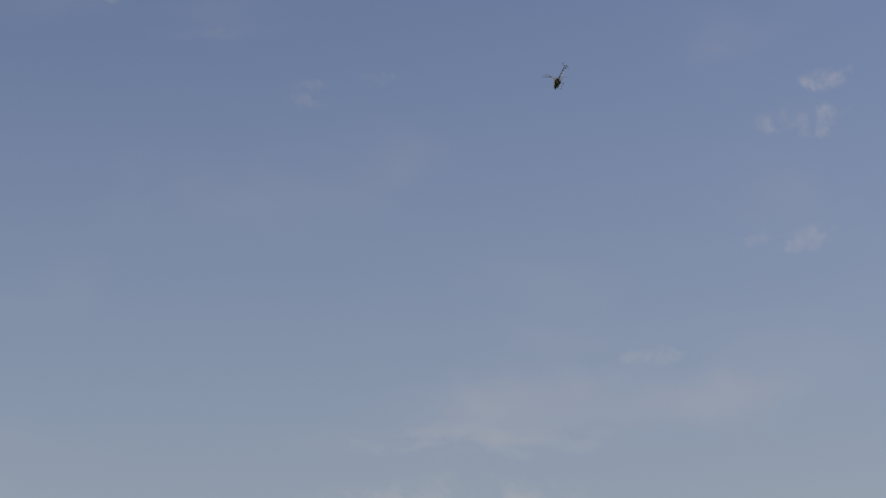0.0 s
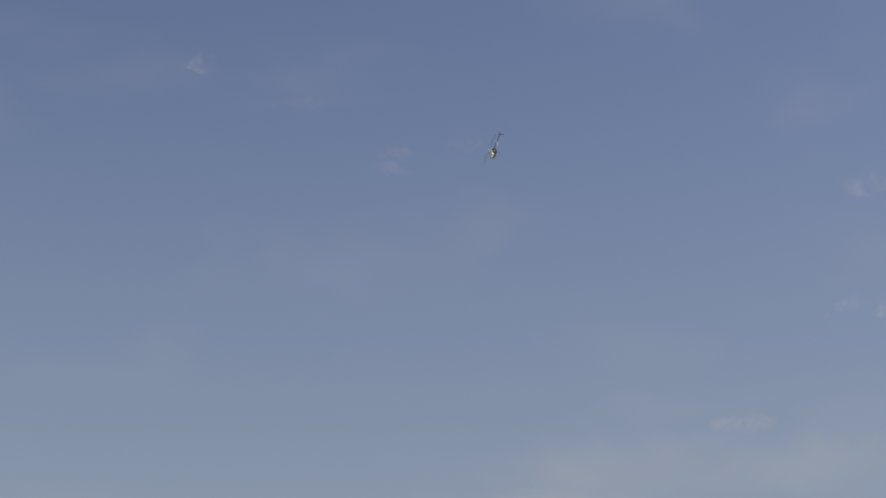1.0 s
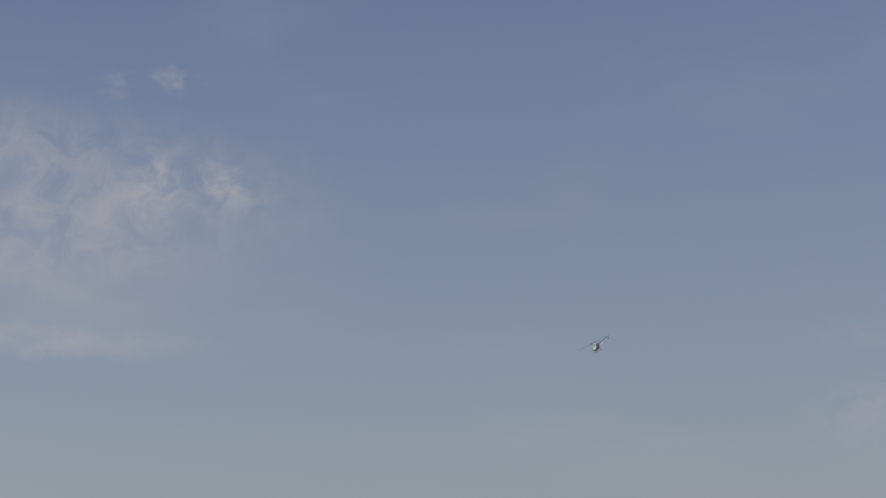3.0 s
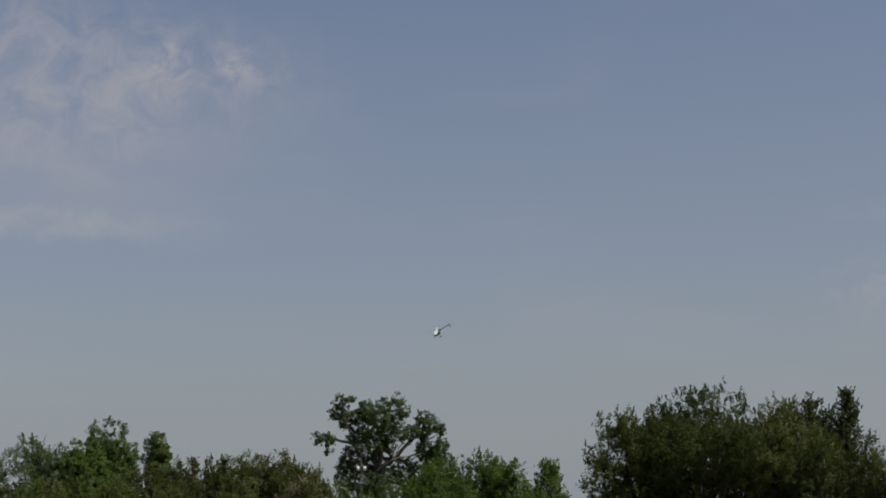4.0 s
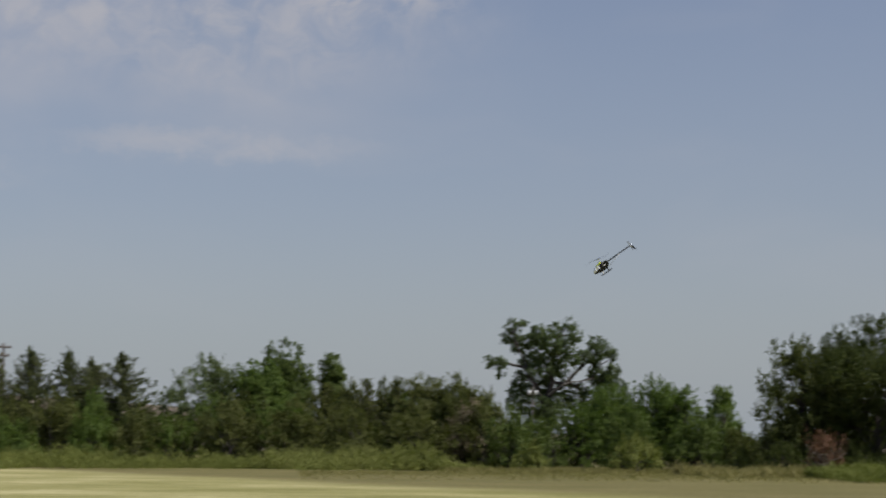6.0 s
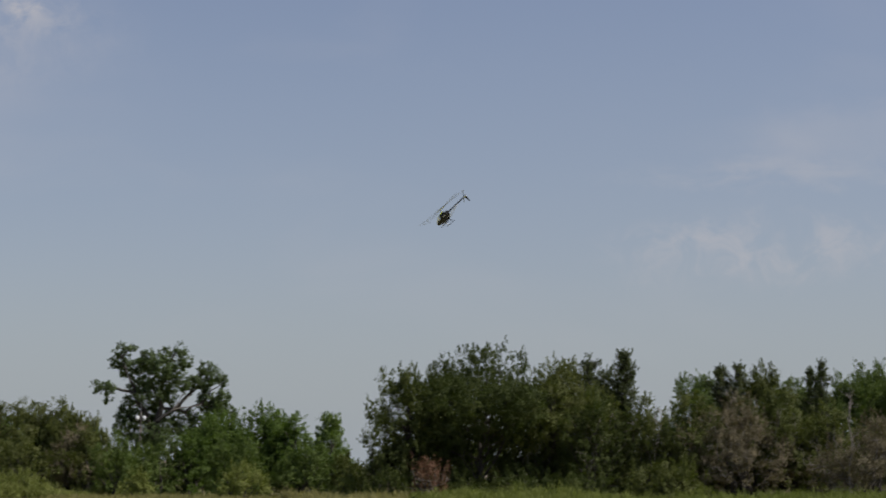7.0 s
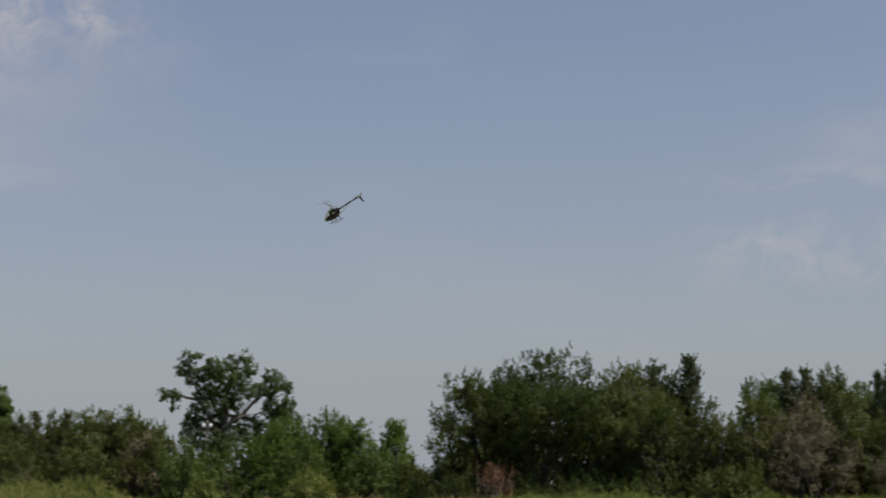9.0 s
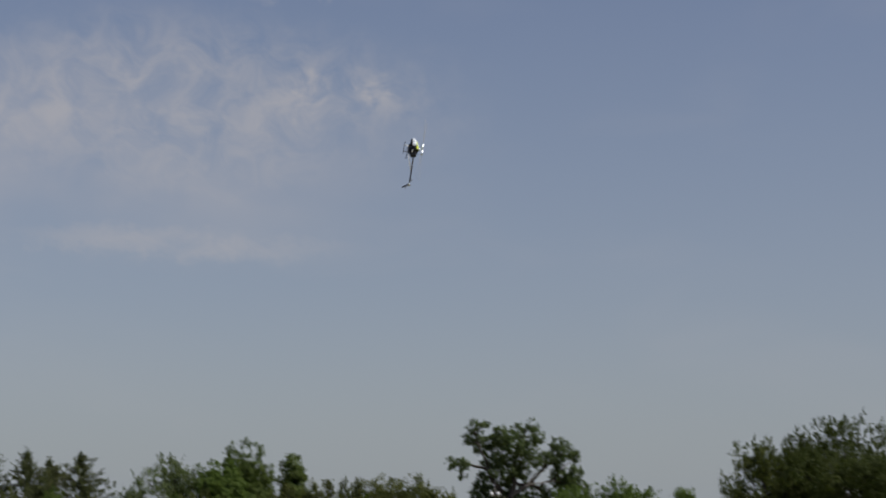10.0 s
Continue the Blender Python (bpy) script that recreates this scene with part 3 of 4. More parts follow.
def box_pole(az, dist, height):
    """A slim pole with two white boxes on a short bracket, before the cottonwood."""
    root = thing("service_pole", stand(az, dist, 0, -az), "slim weathered service pole with two white boxes", "utility pole")
    t = Tubes(8)
    t.add([(0, 0, -0.2), (0, 0, height * 0.5), (0, 0, height), (0, 0, height + 0.01)], [0.09, 0.075, 0.06, 0.001])
    child("pole", t.mesh("pole", POLEPALE), root)
    bm = bmesh.new()
    bmesh.ops.create_cube(bm, size=1, matrix=Matrix.Translation((0, -0.1, height - 1.05)) @ Matrix.Diagonal((0.66, 0.06, 0.08, 1)))
    part("bracket", bm, POLEWOOD, root, smooth=False)
    for x in (-0.27, 0.27):
        bm = bmesh.new()
        bmesh.ops.create_cube(bm, size=1, matrix=Matrix.Translation((x, -0.24, height - 1.15)) @ Matrix.Diagonal((0.26, 0.2, 0.34, 1)))
        bmesh.ops.bevel(bm, geom=bm.edges[:], offset=0.025, segments=2, affect="EDGES")
        part("box", bm, SKIDGREY, root, "small white metal box")


def plant_trees():
    R, D, B = "round-topped green broadleaf tree in the hedgerow", "dense dark green broadleaf tree in the hedgerow", "bright green leafy shrub in the hedgerow"
    C, K = "dark green cedar with ragged pointed top", "olive brown cedar scrub in the hedgerow"
    # far west end
    broadleaf(-31.2, 150, 10.8, 6.0, "elm", R, puffy=True)
    broadleaf(-29.9, 150, 8.8, 5.4, "elm", R, puffy=True)
    broadleaf(-29.0, 136, 8.3, 4.4, "willow", "thin pale grey-green tree with sparse crown", dense=0.7, low=0.05)
    utility_pole(-28.31, 150, 9.6)
    cedar(-28.4, 131, 7.7, 4.2, K, leaf="olive")
    cedar(-27.5, 128, 8.2, 5.4, C, dense=1.9)
    cedar(-26.3, 127, 7.9, 5.0, C, dense=1.9)
    cedar(-25.6, 130, 7.6, 5.0, C, dense=1.9)
    cedar(-24.65, 125, 7.7, 6.6, C, dense=1.9)
    shrub(-30.1, 124, 4.9, 6.0, "olive", K)
    shrub(-28.9, 121, 5.2, 5.0, "elm", "dull green shrub in the hedgerow")
    shrub(-27.85, 118, 3.3, 4.4, "bright", B)
    shrub(-26.7, 120, 4.4, 3.6, "olive", K)
    shrub(-25.5, 117, 3.3, 4.8, "bright", B)
    shrub(-24.2, 117, 3.6, 3.4, "olive", K)
    shrub(-23.2, 118, 3.4, 4.0, "bright", B)
    # west middle
    broadleaf(-21.9, 122, 7.4, 5.2, "willow", "pale willowy tree with drooping sprays of leaves", low=0.08, spiky=0.5)
    broadleaf(-19.5, 129, 9.2, 4.6, "elm", R, low=0.1, puffy=True)
    broadleaf(-20.4, 122, 7.5, 4.6, "bright", "bright green broadleaf tree with rounded crown", low=0.05, puffy=True)
    broadleaf(-18.0, 135, 8.3, 2.4, "elm", "slender dark tree with small round head", low=0.35, lobes=6, puffy=True)
    shrub(-21.2, 116, 4.6, 5.0, "olive", K)
    shrub(-19.3, 115, 4.4, 4.6, "olive", K)
    cedar(-18.2, 117, 5.4, 4.0, K, leaf="olive")
    cedar(-16.85, 118, 6.0, 3.4, K, leaf="olive")
    cedar(-15.9, 117, 5.9, 3.4, K, leaf="olive")
    broadleaf(-15.2, 120, 6.2, 4.2, "olive", "olive green scrubby tree in the hedgerow", low=0.05)
    broadleaf(-14.1, 118, 5.7, 4.6, "olive", "olive green scrubby tree in the hedgerow", low=0.05)
    shrub(-13.45, 113, 4.5, 3.6, "dry", "brownish half-dry shrub in the hedgerow")
    shrub(-17.3, 112, 3.8, 4.6, "olive", K)
    shrub(-15.2, 111, 3.6, 4.6, "olive", K)
    for az, d, h, w in ((-17.4, 119, 5.7, 3.2), (-16.3, 120, 5.7, 3.2), (-14.7, 119, 5.8, 3.4), (-13.6, 116, 5.3, 3.2), (-13.0, 114, 4.9, 3.0)):
        broadleaf(az, d, h, w, "olive", "olive green scrubby tree in the hedgerow", low=0.0, spiky=0.35)
    # cottonwood and the shrubs before it
    cottonwood(-10.85, 145)
    box_pole(-11.53, 143.9, 6.9)
    shrub(-12.2, 110, 3.8, 3.4, "elm", "green feathery shrub in the hedgerow")
    shrub(-12.7, 113, 3.0, 2.4, "elm", "dull green shrub in the hedgerow")
    shrub(-13.15, 112, 4.0, 3.0, "olive", K)
    shrub(-11.1, 111, 3.4, 4.2, "elm", "green feathery shrub in the hedgerow")
    shrub(-9.9, 112, 4.0, 4.0, "bright", B)
    broadleaf(-8.9, 114, 5.4, 5.0, "bright", "bright green bushy young tree", low=0.03, spiky=0.4)
    broadleaf(-7.6, 114, 5.7, 5.2, "bright", "bright green bushy young tree", low=0.03, spiky=0.4)
    broadleaf(-6.6, 112, 5.3, 3.4, "bright", "bright green bushy young tree", low=0.03)
    broadleaf(-5.5, 113, 5.2, 2.8, "bright", "yellowish green slender young tree", low=0.1, spiky=0.3)
    shrub(-4.9, 106, 2.4, 3.6, "olive", K)
    shrub(-6.3, 106, 3.2, 4.4, "elm", B)
    shrub(-8.4, 108, 3.4, 5.0, "elm", B)
    for az, d, h, w in ((-8.3, 103, 1.9, 3.6), (-11.6, 106, 1.4, 2.8), (-15.1, 107, 1.5, 2.8), (-5.0, 100, 1.3, 2.0)):
        shrub(az, d, h, w, "weed", "low yellow-green weedy bush at the hedgerow foot", group="weedy bushes", name="weedy_bush")
    # the big dark group
    broadleaf(-3.05, 100, 7.3, 4.3, "dark", D, low=0.10, spiky=0.35)
    broadleaf(-1.95, 102, 8.0, 3.6, "dark", D, low=0.12, spiky=0.35)
    broadleaf(-0.8, 101, 8.55, 8.4, "dark", D, low=0.24, lobes=18, spiky=0.4)
    broadleaf(1.6, 102, 7.9, 6.2, "olive", "olive green broadleaf tree in the hedgerow", low=0.0, spiky=0.35)
    broadleaf(2.1, 104, 8.0, 4.4, "olive", "olive green broadleaf tree in the hedgerow", low=0.0, spiky=0.4)
    cedar(2.75, 105, 8.4, 3.0, C, narrow=0.6, dense=2.0)
    broadleaf(3.4, 106, 7.6, 3.0, "dark", D, low=0.0, spiky=0.4)
    cedar(3.86, 105, 8.8, 1.7, "narrow dark cedar standing above the hedgerow", narrow=0.45, dense=2.6)
    shrub(2.9, 99, 6.2, 5.0, "dark", D, twigs=14)
    shrub(4.6, 100, 6.0, 4.2, "olive", K, twigs=16)
    # dark leaf here puts the shade below the crown into the colour
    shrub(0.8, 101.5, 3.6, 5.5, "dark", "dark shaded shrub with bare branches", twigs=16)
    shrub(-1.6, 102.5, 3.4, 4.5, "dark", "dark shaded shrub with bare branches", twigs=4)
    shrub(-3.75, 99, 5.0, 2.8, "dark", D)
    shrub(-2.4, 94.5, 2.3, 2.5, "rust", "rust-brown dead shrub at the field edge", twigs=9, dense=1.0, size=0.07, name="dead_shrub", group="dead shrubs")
    # low dark-leaved shrubs added to stand in for shade at the trees' base
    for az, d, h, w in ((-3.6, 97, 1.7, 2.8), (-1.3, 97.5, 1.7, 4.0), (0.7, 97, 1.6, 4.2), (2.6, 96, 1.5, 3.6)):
        shrub(az, d, h, w, "dark", "dark-leaved shrub added as shade at the foot of the trees")
    # east part
    broadleaf(6.2, 115, 8.0, 4.8, "elm", R, spiky=0.3)
    cedar(6.95, 108, 8.1, 2.2, C, narrow=0.7, dense=2.0)
    cedar(7.5, 108, 8.3, 2.2, C, narrow=0.7, dense=2.0)
    broadleaf(8.3, 109, 8.2, 4.2, "olive", "olive green scrubby tree in the hedgerow", low=0.05, spiky=0.3)
    shrub(7.5, 98, 6.0, 6.2, "dry", "large grey-brown half-dead shrub with bare branches", twigs=44, dense=1.5, size=0.085, group="half-dead shrubs")
    shrub(9.1, 103, 6.3, 5.0, "olive", K, twigs=10)
    cedar(10.1, 104, 8.2, 3.0, C)
    cedar(9.75, 105, 7.8, 2.6, C)
    broadleaf(9.2, 110, 7.2, 4.0, "elm", R, spiky=0.3)
    broadleaf(10.8, 111, 7.8, 4.0, "elm", R, spiky=0.3)
    broadleaf(11.6, 112, 8.4, 5.4, "elm", R, spiky=0.3)
    broadleaf(12.9, 110, 8.2, 5.0, "elm", R, spiky=0.3)
    broadleaf(14.1, 108, 8.1, 5.0, "elm", R, spiky=0.3)
    shrub(11.6, 94, 4.6, 6.6, "dry", "large grey-brown half-dead shrub with bare branches", twigs=44, dense=1.5, size=0.085, group="half-dead shrubs")
    shrub(13.6, 98, 6.0, 6.0, "olive", K, twigs=10)
    shrub(5.3, 92, 2.3, 4.6, "olive", "dull green shrub in the hedgerow")
    shrub(6.0, 99, 6.3, 4.4, "olive", K, twigs=10)
    shrub(8.9, 99, 6.2, 4.4, "olive", K, twigs=8)
    shrub(10.2, 99, 5.8, 4.0, "olive", K, twigs=8)
    bare_tree(13.17, 115, 9.6, 0.38, "thin bare dead tree above the hedgerow", BARK, 10)
    bare_tree(10.9, 93, 5.4, 0.5, "bleached dead snag among the shrubs", DEADWOOD, 8, "dead_snag")
    # the lower growth that closes the hedgerow behind the rest
    mix = ("olive", "elm", "olive", "elm", "bright", "dark")
    az, k = -31.5, 0
    while az < 15.5:
        rng = fresh()
        h = rng.uniform(3.4, 4.6) * (1.0 if az < 0 else 1.25)
        if az < -24.4 or -22.0 < az < -13.5:
            h = rng.uniform(4.5, 5.3)
        if -23.9 < az < -22.4:
            h = 2.9
        if -5.6 < az < -4.0:
            h = 2.0
        if -12.9 < az < -9.6:
            h = 3.0
        d = 122.0 - 0.42 * (az + 30) + rng.uniform(-2, 3)
        shrub(az, d, h, 5.2, mix[int(rng.integers(0, 6))] if az < 4 else mix[k % 4], "dull green undergrowth in the hedgerow", dense=0.4, size=0.15, group="undergrowth of the hedgerow")
        az, k = az + rng.uniform(1.0, 1.5), k + 1
    # both ends go on
    for az, d in ((-33.5, 130), (-36, 135), (-39, 132), (-42, 138), (16.2, 105), (18.5, 104), (21, 108), (24, 106)):
        broadleaf(az, d, 8.0, 7.0, "elm", R, low=0.0, dense=0.3, size=0.2)


plant_trees()

# ---------------------------------------------------------------- weeds


def spots(rng, az0, az1, d0, d1, count):
    """Places on the ground in a belt with an uneven front and tapering ends."""
    a = np.radians(rng.uniform(az0, az1, count))
    front = np.array([noise.noise((q * 60.0, 3.1, 0.0)) + 0.5 * noise.noise((q * 260.0, 9.1, 0.0)) for q in a])
    ends = np.clip(np.minimum(a - radians(az0), radians(az1) - a) / radians(2.0), 0, 1)
    d = d0 + (d1 - d0) * np.clip(1 - ends * rng.random(count) * (0.85 + 0.35 * front), 0, 1.1)
    return d * np.sin(a), d * np.cos(a)


def weeds(label, az0, az1, d0, d1, height, count, leaf, name="weeds"):
    """A belt of bushy weeds: leafy stalks of uneven height in drifts."""
    rng = fresh()
    x, y = spots(rng, az0, az1, d0, d1, count)
    tall = np.array([noise.noise((p * 0.22, q * 0.22, 1.7)) + 0.5 * noise.noise((p * 0.9, q * 0.9, 5.7)) for p, q in zip(x, y)])
    h = height * np.clip(0.6 + 0.8 * tall, 0.12, 1.45) * rng.uniform(0.55, 1.15, count)
    level = rng.random((count, 5)) ** 0.8
    clumps = np.stack([np.repeat(x, 5), np.repeat(y, 5), (h[:, None] * level).ravel(), *rng.normal(0, 0.6, (3, count * 5))], 1)
    clumps[:, 5] = np.abs(clumps[:, 5]) * 0.5
    v, f = leaves(rng, clumps, 0.11, count * 17, 0.046, 5.0, 0.5, 0.62)
    v[:, 2] = np.maximum(v[:, 2], 0.01)
    tagged(new(name, soup(name, v, f, LEAF[leaf])), label, "weeds", kind="stuff")


def grass(label, az0, az1, d0, d1, height, count, leaf):
    """Short blades standing in tufts."""
    rng = fresh()
    a = np.radians(rng.uniform(az0, az1, count))
    d = d0 + (d1 - d0) * rng.random(count) ** 0.45
    keep = d * (np.cos(a) + 0.97 * np.sin(a)) + rng.normal(0, 5, count) > 50
    a, d = a[keep], d[keep]
    count = len(a)
    x, y = d * np.sin(a), d * np.cos(a)
    h = height * rng.uniform(0.3, 1.3, count)
    w = rng.uniform(0.015, 0.04, count)
    t = rng.uniform(0, 2 * np.pi, count)
    lean = rng.normal(0, 0.35, (count, 2)) * h[:, None]
    foot = np.stack([x, y, np.zeros(count)], 1)
    side = np.stack([np.cos(t), np.sin(t), np.zeros(count)], 1) * w[:, None]
    tip = foot + np.stack([lean[:, 0], lean[:, 1], h], 1)
    v = np.stack([foot - side, tip, foot + side], 1).reshape(-1, 3)
    tagged(new("dry_grass", soup("dry_grass", v, np.arange(count * 3).reshape(-1, 3), LEAF[leaf])), label, "grass", kind="stuff")


weeds("belt of tall yellow-green weeds along the hedgerow", -40, -16, 107, 120, 1.35, 5200, "weed")
weeds("scattered yellow-green weeds below the shrubs", -21, -12.2, 103, 112, 1.4, 1500, "weed")
weeds("yellow-green weeds at the field edge", -2.9, 24, 78, 92, 0.85, 4500, "weed")
weeds("pale brown dead weeds and brush at the field edge", -7.0, -1.9, 88, 97, 0.6, 420, "straw", "dead_weeds")
weeds("brownish dry weeds along the hedgerow", -15, -2, 96, 108, 0.15, 1300, "straw")
grass("short dry grass of the rough strip", -19, 16, 76, 102, 0.10, 32000, "straw")


# ---------------------------------------------------------------- model helicopter
def loft(rings):
    """A bmesh skin over rings of equally many points, closed at both ends."""
    bm = bmesh.new()
    vs = [[bm.verts.new(p) for p in r] for r in rings]
    k = len(vs[0])
    for a, b in zip(vs, vs[1:]):
        for j in range(k):
            bm.faces.new((a[j], a[(j + 1) % k], b[(j + 1) % k], b[j]))
    bm.faces.new(vs[0])
    bm.faces.new(vs[-1][::-1])
    return bm


def oval(x, z, w, h, k=20, square=2.4):
    """A ring across the x axis: half width w, half height h."""
    out = []
    for j in range(k):
        t = 2 * math.pi * j / k
        c, s = math.cos(t), math.sin(t)
        out.append((x, w * math.copysign(abs(c) ** (2 / square), c), z + h * math.copysign(abs(s) ** (2 / square), s)))
    return out


def shell(stations, a0, a1, lift, steps=8, thick=0.004):
    """A thin curved panel that lies on the canopy between two angles round it."""
    rings = []
    for x, z, w, h in stations:
        outer, inner = [], []
        for k in range(steps + 1):
            t = radians(a0 + (a1 - a0) * k / steps)
            c, d = math.cos(t), math.sin(t)
            c, d = math.copysign(abs(c) ** (2 / 2.4), c), math.copysign(abs(d) ** (2 / 2.4), d)
            outer.append((x, (w + lift) * c, z + (h + lift) * d))
            inner.append((x, (w + lift - thick) * c, z + (h + lift - thick) * d))
        rings.append(outer + inner[::-1])
    return loft(rings)


def box_mesh(cx, cy, cz, sx, sy, sz, bevel=0.004):
    bm = bmesh.new()
    bmesh.ops.create_cube(bm, size=1, matrix=Matrix.Translation((cx, cy, cz)) @ Matrix.Diagonal((sx, sy, sz, 1)))
    bmesh.ops.bevel(bm, geom=bm.edges[:], offset=bevel, segments=2, affect="EDGES")
    return bm


def rod(pts, r, sides=8):
    t = Tubes(sides)
    t.add(pts, [r] * len(pts))
    bm = bmesh.new()
    v = [bm.verts.new(p) for p in np.concatenate(t.v)]
    for f in np.concatenate(t.f):
        bm.faces.new([v[q] for q in f])
    bm.faces.new(v[:sides])
    bm.faces.new(v[-sides:])
    return bm


def blade_mesh(r0, r1, chord, thick, side):
    """A rotor blade along +-y with a rounded tip."""
    rings = []
    for q, c in ((0.0, 0.5), (0.06, 0.9), (0.12, 1.0), (0.9, 1.0), (0.97, 0.85), (1.0, 0.45)):
        y = side * (r0 + (r1 - r0) * q)
        ring = []
        for j in range(10):
            t = 2 * math.pi * j / 10
            ring.append((chord / 2 * c * math.cos(t) - 0.15 * chord, y, thick / 2 * math.sin(t)))
        rings.append(ring)
    return loft(rings)


def model_helicopter():
    """A radio-controlled helicopter of about 1.4 m: nose along +x, mast up +z, origin below the mast."""
    heli = thing("model_helicopter", pose(0, 0, 0), "white, black and yellow-green radio-controlled model helicopter in flight", "model helicopter")
    # canopy: white nose shell, yellow-green band, black rear cowl
    shape = ((0.31, -0.04, 0.01, 0.01), (0.303, -0.04, 0.03, 0.028), (0.275, -0.032, 0.055, 0.055), (0.23, -0.02, 0.073, 0.076),
             (0.175, -0.006, 0.082, 0.094), (0.12, 0.004, 0.083, 0.104), (0.065, 0.01, 0.079, 0.108))
    rear = ((0.067, 0.01, 0.081, 0.110), (0.03, 0.012, 0.078, 0.110), (-0.01, 0.014, 0.072, 0.107), (-0.05, 0.016, 0.062, 0.094))
    body = part("canopy", loft([oval(*r) for r in shape[:5]]), WHITE, heli, "glossy white canopy nose")
    middle = part("canopy_middle", loft([oval(x, z, w - 0.001, h - 0.001) for x, z, w, h in shape[4:]]), WHITE, heli, "glossy white canopy middle")
    cowl = part("rear_cowl", loft([oval(*r) for r in rear]), BLACK, heli, "black rear canopy cowl")
    # black carried up both sides, so the paint also gives the underside's shade
    part("belly_panel", shell(shape[2:], 186, 354, 0.003, 14), CARBON, body, "black lower canopy panel, widened to darken the shaded underside")
    part("top_panel", shell(shape[4:], 64, 116, 0.003), WHITE, middle, "white top panel")
    for a, b in ((46, 63), (117, 134)):
        part("top_stripe", shell(shape[4:], a, b, 0.003), YELLOW, middle, "yellow-green top stripe")
    part("cowl_stripe", shell(rear[:3], 40, 140, 0.003), YELLOW, cowl, "yellow-green stripe")
    # frame
    for s in (-1, 1):
        side = [[(x, s * 0.042 + d, z) for z, d in ((z0, -0.004), (z1, -0.004), (z1, 0.004), (z0, 0.004))]
                for x, z0, z1 in ((0.15, -0.12, -0.07), (0.04, -0.125, 0.08), (-0.09, -0.12, 0.08), (-0.17, -0.05, 0.05))]
        part("side_frame", loft(side), CARBON, heli, "black carbon side frame", smooth=False)
    part("battery", box_mesh(0.07, 0, -0.098, 0.2, 0.06, 0.05, 0.01), BLACK, heli, "black battery pack")
    part("motor", rod([(-0.05, 0, -0.115), (-0.05, 0, -0.03)], 0.03, 16), CARBON, heli)
    part("main_gear", rod([(-0.04, 0, -0.012), (-0.04, 0, 0.004)], 0.072, 28), SKIDGREY, heli, "pale main gear wheel")
    part("gear_block", box_mesh(-0.1, 0, 0.02, 0.16, 0.07, 0.11, 0.008), CARBON, heli, "black bearing block")
    # tail
    part("tail_boom", rod([(-0.16, 0, 0.02), (-0.5, 0, 0.026), (-0.93, 0, 0.032)], 0.0175, 14), CARBON, heli, "black carbon tail boom")
    for s in (-1, 1):
        part("boom_strut", rod([(-0.13, s * 0.042, -0.1), (-0.34, s * 0.028, -0.05), (-0.56, s * 0.016, 0.015)], 0.0055, 6), SKIDGREY, heli, "thin pale boom brace")
    fin = [[(x, y, z) for x, y in ((x0, -0.003), (x1, -0.003), (x1, 0.003), (x0, 0.003))]
           for z, x0, x1 in ((-0.15, -1.0, -0.98), (-0.06, -0.98, -0.93), (0.03, -0.955, -0.88), (0.06, -0.96, -0.92))]
    part("tail_fin", loft(fin), CARBON, heli, "black swept tail fin", smooth=False)
    part("tail_case", box_mesh(-0.93, 0.012, 0.032, 0.06, 0.05, 0.045, 0.006), ALLOY, heli, "bright alloy tail gear case")
    # landing gear
    for s in (-1, 1):
        part("skid", rod([(0.17, s * 0.105, -0.185), (0.14, s * 0.105, -0.206), (-0.13, s * 0.105, -0.208), (-0.16, s * 0.105, -0.203)], 0.007, 8), CARBON, heli, "slim black landing skid")
        for x in (0.085, -0.075):
            part("skid_strut", rod([(x, s * 0.03, -0.115), (x, s * 0.06, -0.13), (x, s * 0.092, -0.17), (x, s * 0.105, -0.206)], 0.009, 8), SKIDGREY if x > 0 else CARBON, heli, "bowed skid strut")
    # head
    part("mast", rod([(0, 0, -0.05), (0, 0, 0.225)], 0.008, 10), ALLOY, heli, "bright steel mast")
    part("swashplate", rod([(0, 0, 0.135), (0, 0, 0.15)], 0.035, 20), ALLOY, heli, "bright alloy swashplate")
    rotor = part("main_rotor", box_mesh(0, 0, 0, 0.05, 0.06, 0.035, 0.006), ALLOY, heli, "spinning two-bladed main rotor with alloy hub")
    rotor.location = (0, 0, 0.215)
    for s in (-1, 1):
        part("blade_grip", box_mesh(0.0, s * 0.085, 0, 0.05, 0.13, 0.034, 0.008), ALLOY, rotor, "bright alloy blade grip")
        part("rotor_blade", blade_mesh(0.1, 0.79, 0.054, 0.008, s), BLADE, rotor, "long slim grey rotor blade")
    tail = part("tail_rotor", rod([(0, -0.02, 0), (0, 0.012, 0)], 0.012, 10), ALLOY, heli, "spinning two-bladed tail rotor")
    tail.location = (-0.93, 0.055, 0.032)
    for s in (-1, 1):
        bm = blade_mesh(0.015, 0.145, 0.03, 0.004, s)
        bmesh.ops.rotate(bm, verts=bm.verts[:], matrix=Matrix.Rotation(radians(90), 3, "X"))
        part("tail_blade", bm, BLADE, tail, "short grey tail rotor blade")
    return heli, rotor, tail


helicopter, main_rotor, tail_rotor = model_helicopter()


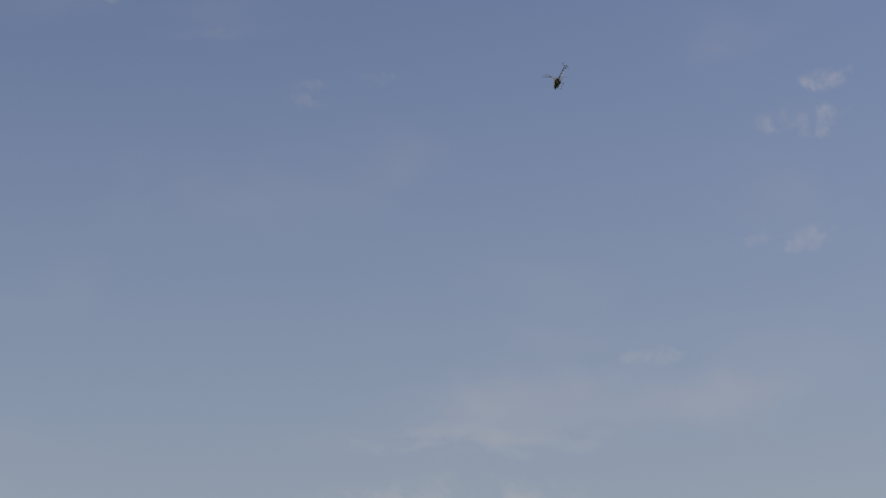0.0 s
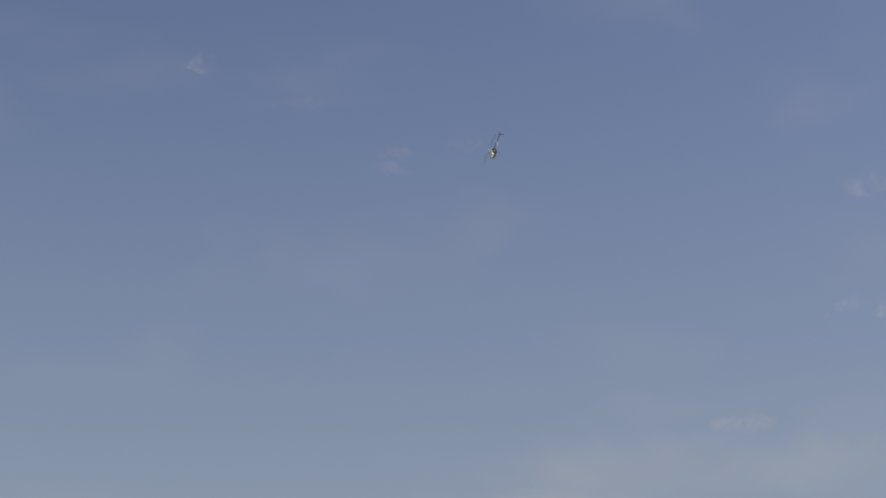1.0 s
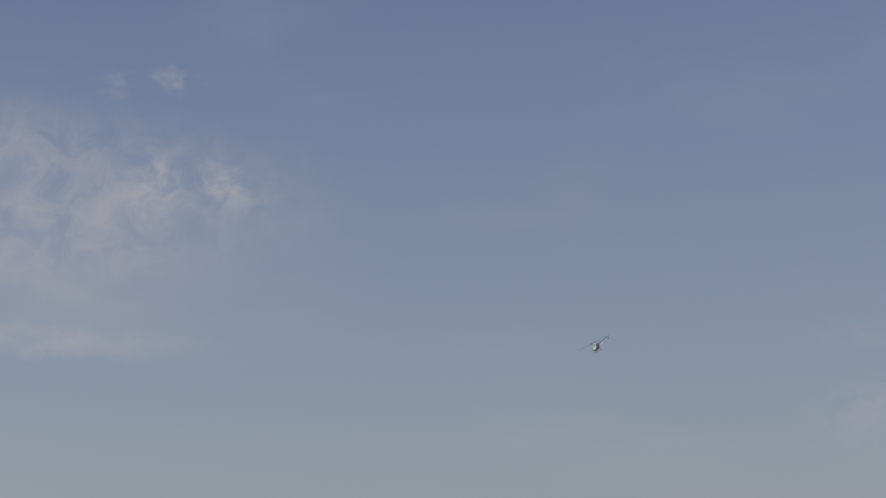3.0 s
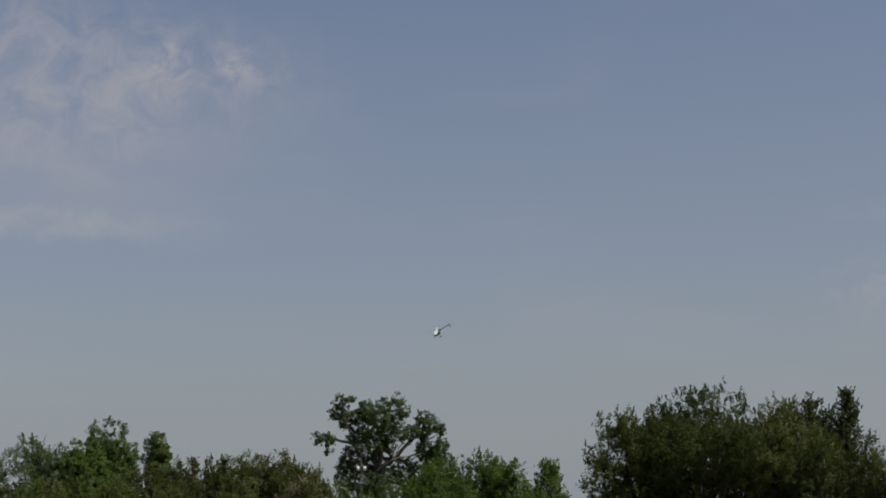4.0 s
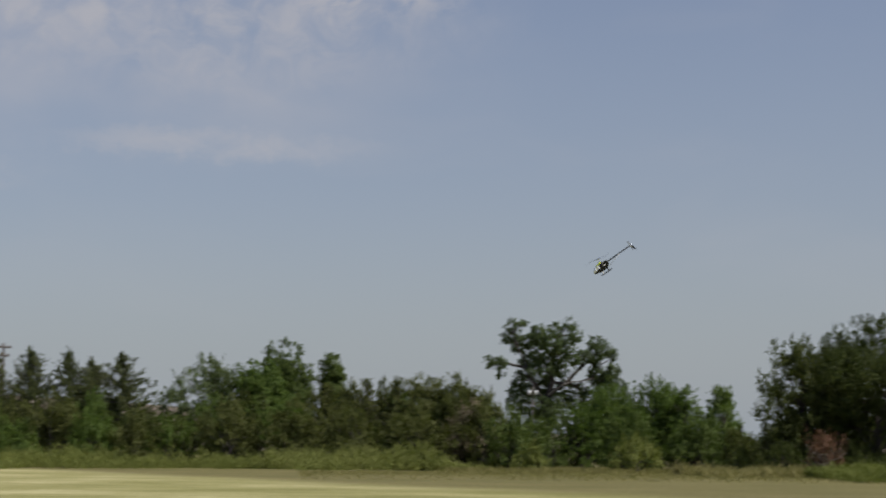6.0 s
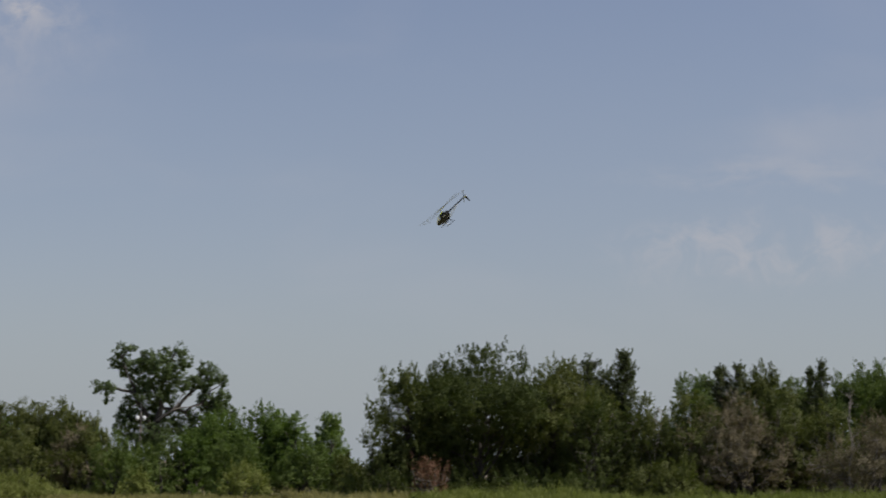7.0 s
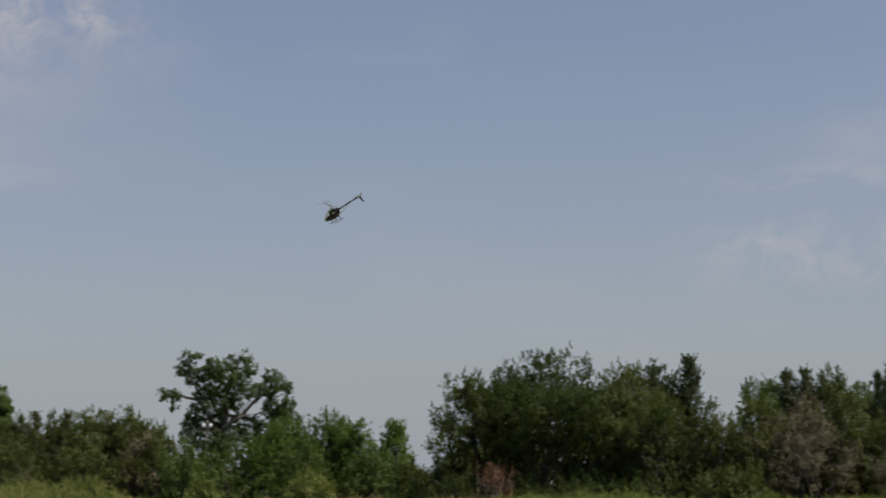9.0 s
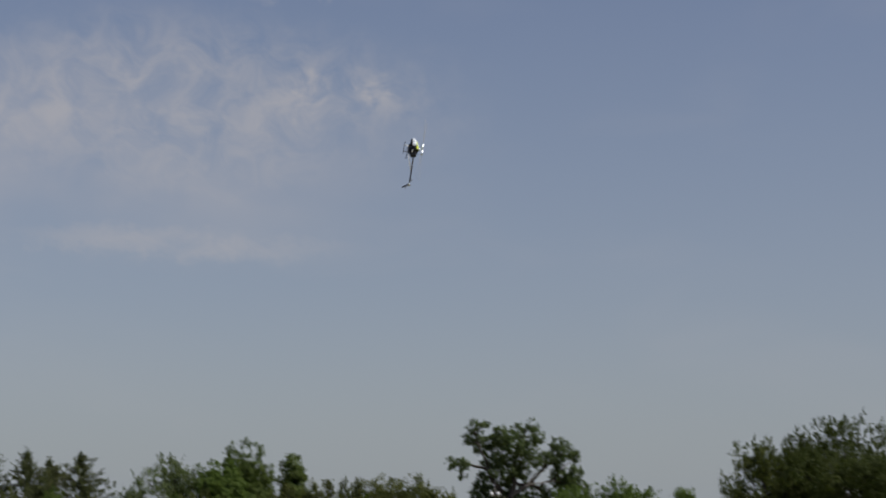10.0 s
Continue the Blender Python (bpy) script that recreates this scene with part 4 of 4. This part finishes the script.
def fly():
    """A small dark fly that crosses close before the lens: nose along +x."""
    root = thing("flying_insect", pose(0, 0, 0), "small dark fly in quick flight", "insect")
    part("abdomen", loft([oval(x, 0, w, w * 0.9, 10, 2.0) for x, w in ((-0.0032, 0.0003), (-0.0026, 0.0011), (-0.0012, 0.0015), (0.0002, 0.0010))]), CARBON, root)
    part("thorax", loft([oval(x, 0.0003, w, w, 10, 2.0) for x, w in ((0.0001, 0.0008), (0.0008, 0.0014), (0.0019, 0.0013), (0.0025, 0.0006))]), CARBON, root)
    part("insect_head", loft([oval(x, 0.0002, w, w * 0.9, 10, 2.0) for x, w in ((0.0024, 0.0005), (0.0029, 0.0011), (0.0035, 0.0010), (0.0038, 0.0003))]), GLASSY, root, "dark brown head")
    for s in (-1, 1):
        wing = [[(x, s * y, 0.0012 + d) for x, d in ((x0, -0.00005), (x1, -0.00005), (x1, 0.00005), (x0, 0.00005))]
                for y, x0, x1 in ((0.0006, 0.0008, 0.0016), (0.0024, -0.0012, 0.0018), (0.0045, -0.0022, 0.0006), (0.0055, -0.0018, -0.0006))]
        part("wing", loft(wing), BLADE, root, "pale grey wing", smooth=False)
    return root


insect = fly()


def motions():
    walk(helicopter, [
        (0, pose(12.94, 60.29, 25.13, -25.3, 19.2, 100.2)),
        (0.5, pose(10.94, 62.38, 26.37, -17.5, 36.8, 120.5)),
        (1.0, pose(8.14, 66.77, 27.27, -11.8, 67.4, -158.8)),
        (1.5, pose(5.31, 71.62, 26.47, 5.5, 53.4, -139.2)),
        (2.0, pose(2.02, 74.87, 23.37, 14.4, 51.9, -132.5)),
        (2.2, pose(1.00, 76.35, 21.88, 13.5, 48.6, -133.7)),
        (2.75, pose(-2.59, 77.51, 16.63, 8.3, 39.6, -130.2)),
        (3.3, pose(-6.71, 76.94, 12.54, 5.9, 32.2, -128.5)),
        (3.5, pose(-8.09, 75.92, 11.60, 6.0, 30.9, -128.1)),
        (4.0, pose(-11.56, 72.68, 9.32, -9.0, 23.5, -117.0)),
        (4.5, pose(-14.16, 67.26, 7.70, -17.5, 20.0, -110.3)),
        (5.0, pose(-14.39, 57.01, 6.50, -46.5, 31.5, -93.0)),
        (5.2, pose(-13.56, 52.08, 6.00, -16.1, 39.3, -39.9)),
        (5.5, pose(-11.95, 48.37, 5.77, -15.1, 38.3, -91.0)),
        (5.8, pose(-9.35, 46.87, 6.02, -12.2, 35.7, -147.1)),
        (6.05, pose(-6.99, 46.23, 6.42, -18.4, 30.8, 162.1)),
        (6.3, pose(-4.94, 45.43, 6.84, -14.5, 22.9, 131.5)),
        (6.5, pose(-3.59, 44.51, 7.15, -14.4, 23.1, 130.6)),
        (7.0, pose(-1.45, 43.53, 7.88, -14.4, 25.1, 130.3)),
        (7.5, pose(-0.83, 42.44, 8.47, -15.2, 27.4, 132.8)),
        (8.0, pose(-1.29, 42.42, 8.54, -12.5, 24.9, 135.1)),
        (8.5, pose(-2.85, 42.42, 8.06, -12.2, 21.4, 137.4)),
        (9.0, pose(-5.60, 42.16, 7.94, -13.6, 19.2, 143.2)),
        (9.3, pose(-7.64, 41.74, 8.58, -10.8, 9.3, 139.7)),
        (9.5, pose(-8.66, 40.94, 9.01, -4.1, -17.7, 135.3)),
        (9.7, pose(-9.11, 40.21, 9.62, 33.0, -48.8, 125.1)),
        (10.0, pose(-9.96, 39.24, 10.71, 94.5, -71.9, 79.3)),
    ])
    # the fly: a straight dash past the lens, then level over the field
    eye, turn = Vector((0, 0, EYE_HEIGHT)), aim(-8.45, 10.5, -0.6).to_3x3()
    near = eye + turn @ Vector((0.196, -0.073, -1.2))
    dash = turn @ Vector((6.6, -1.4, 0.0))
    turned = math.degrees(math.atan2(dash.y, dash.x))
    past = near + dash * 0.8
    level = Vector((dash.x, dash.y, 0)).normalized() * 6.7
    rows = [(t, near + dash * (t - 3.4)) for t in (0.0, 3.2, 3.3, 3.4, 3.5, 3.6, 4.2)] + [(4.6, past + level * 0.4 - Vector((0, 0, 0.15))), (10.0, past + level * 5.8)]
    walk(insect, [(t, pose(*p, 0, 12 if t < 4.3 else 0, turned)) for t, p in rows])
    walk(main_rotor, [(k / FPS, pose(0, 0, 0.215, 0, 0, (k * 86.0 + 30) % 360)) for k in range(301)])
    walk(tail_rotor, [(k / FPS, pose(-0.93, 0.055, 0.032, 0, (k * 83.0) % 360, 0)) for k in range(301)])


motions()
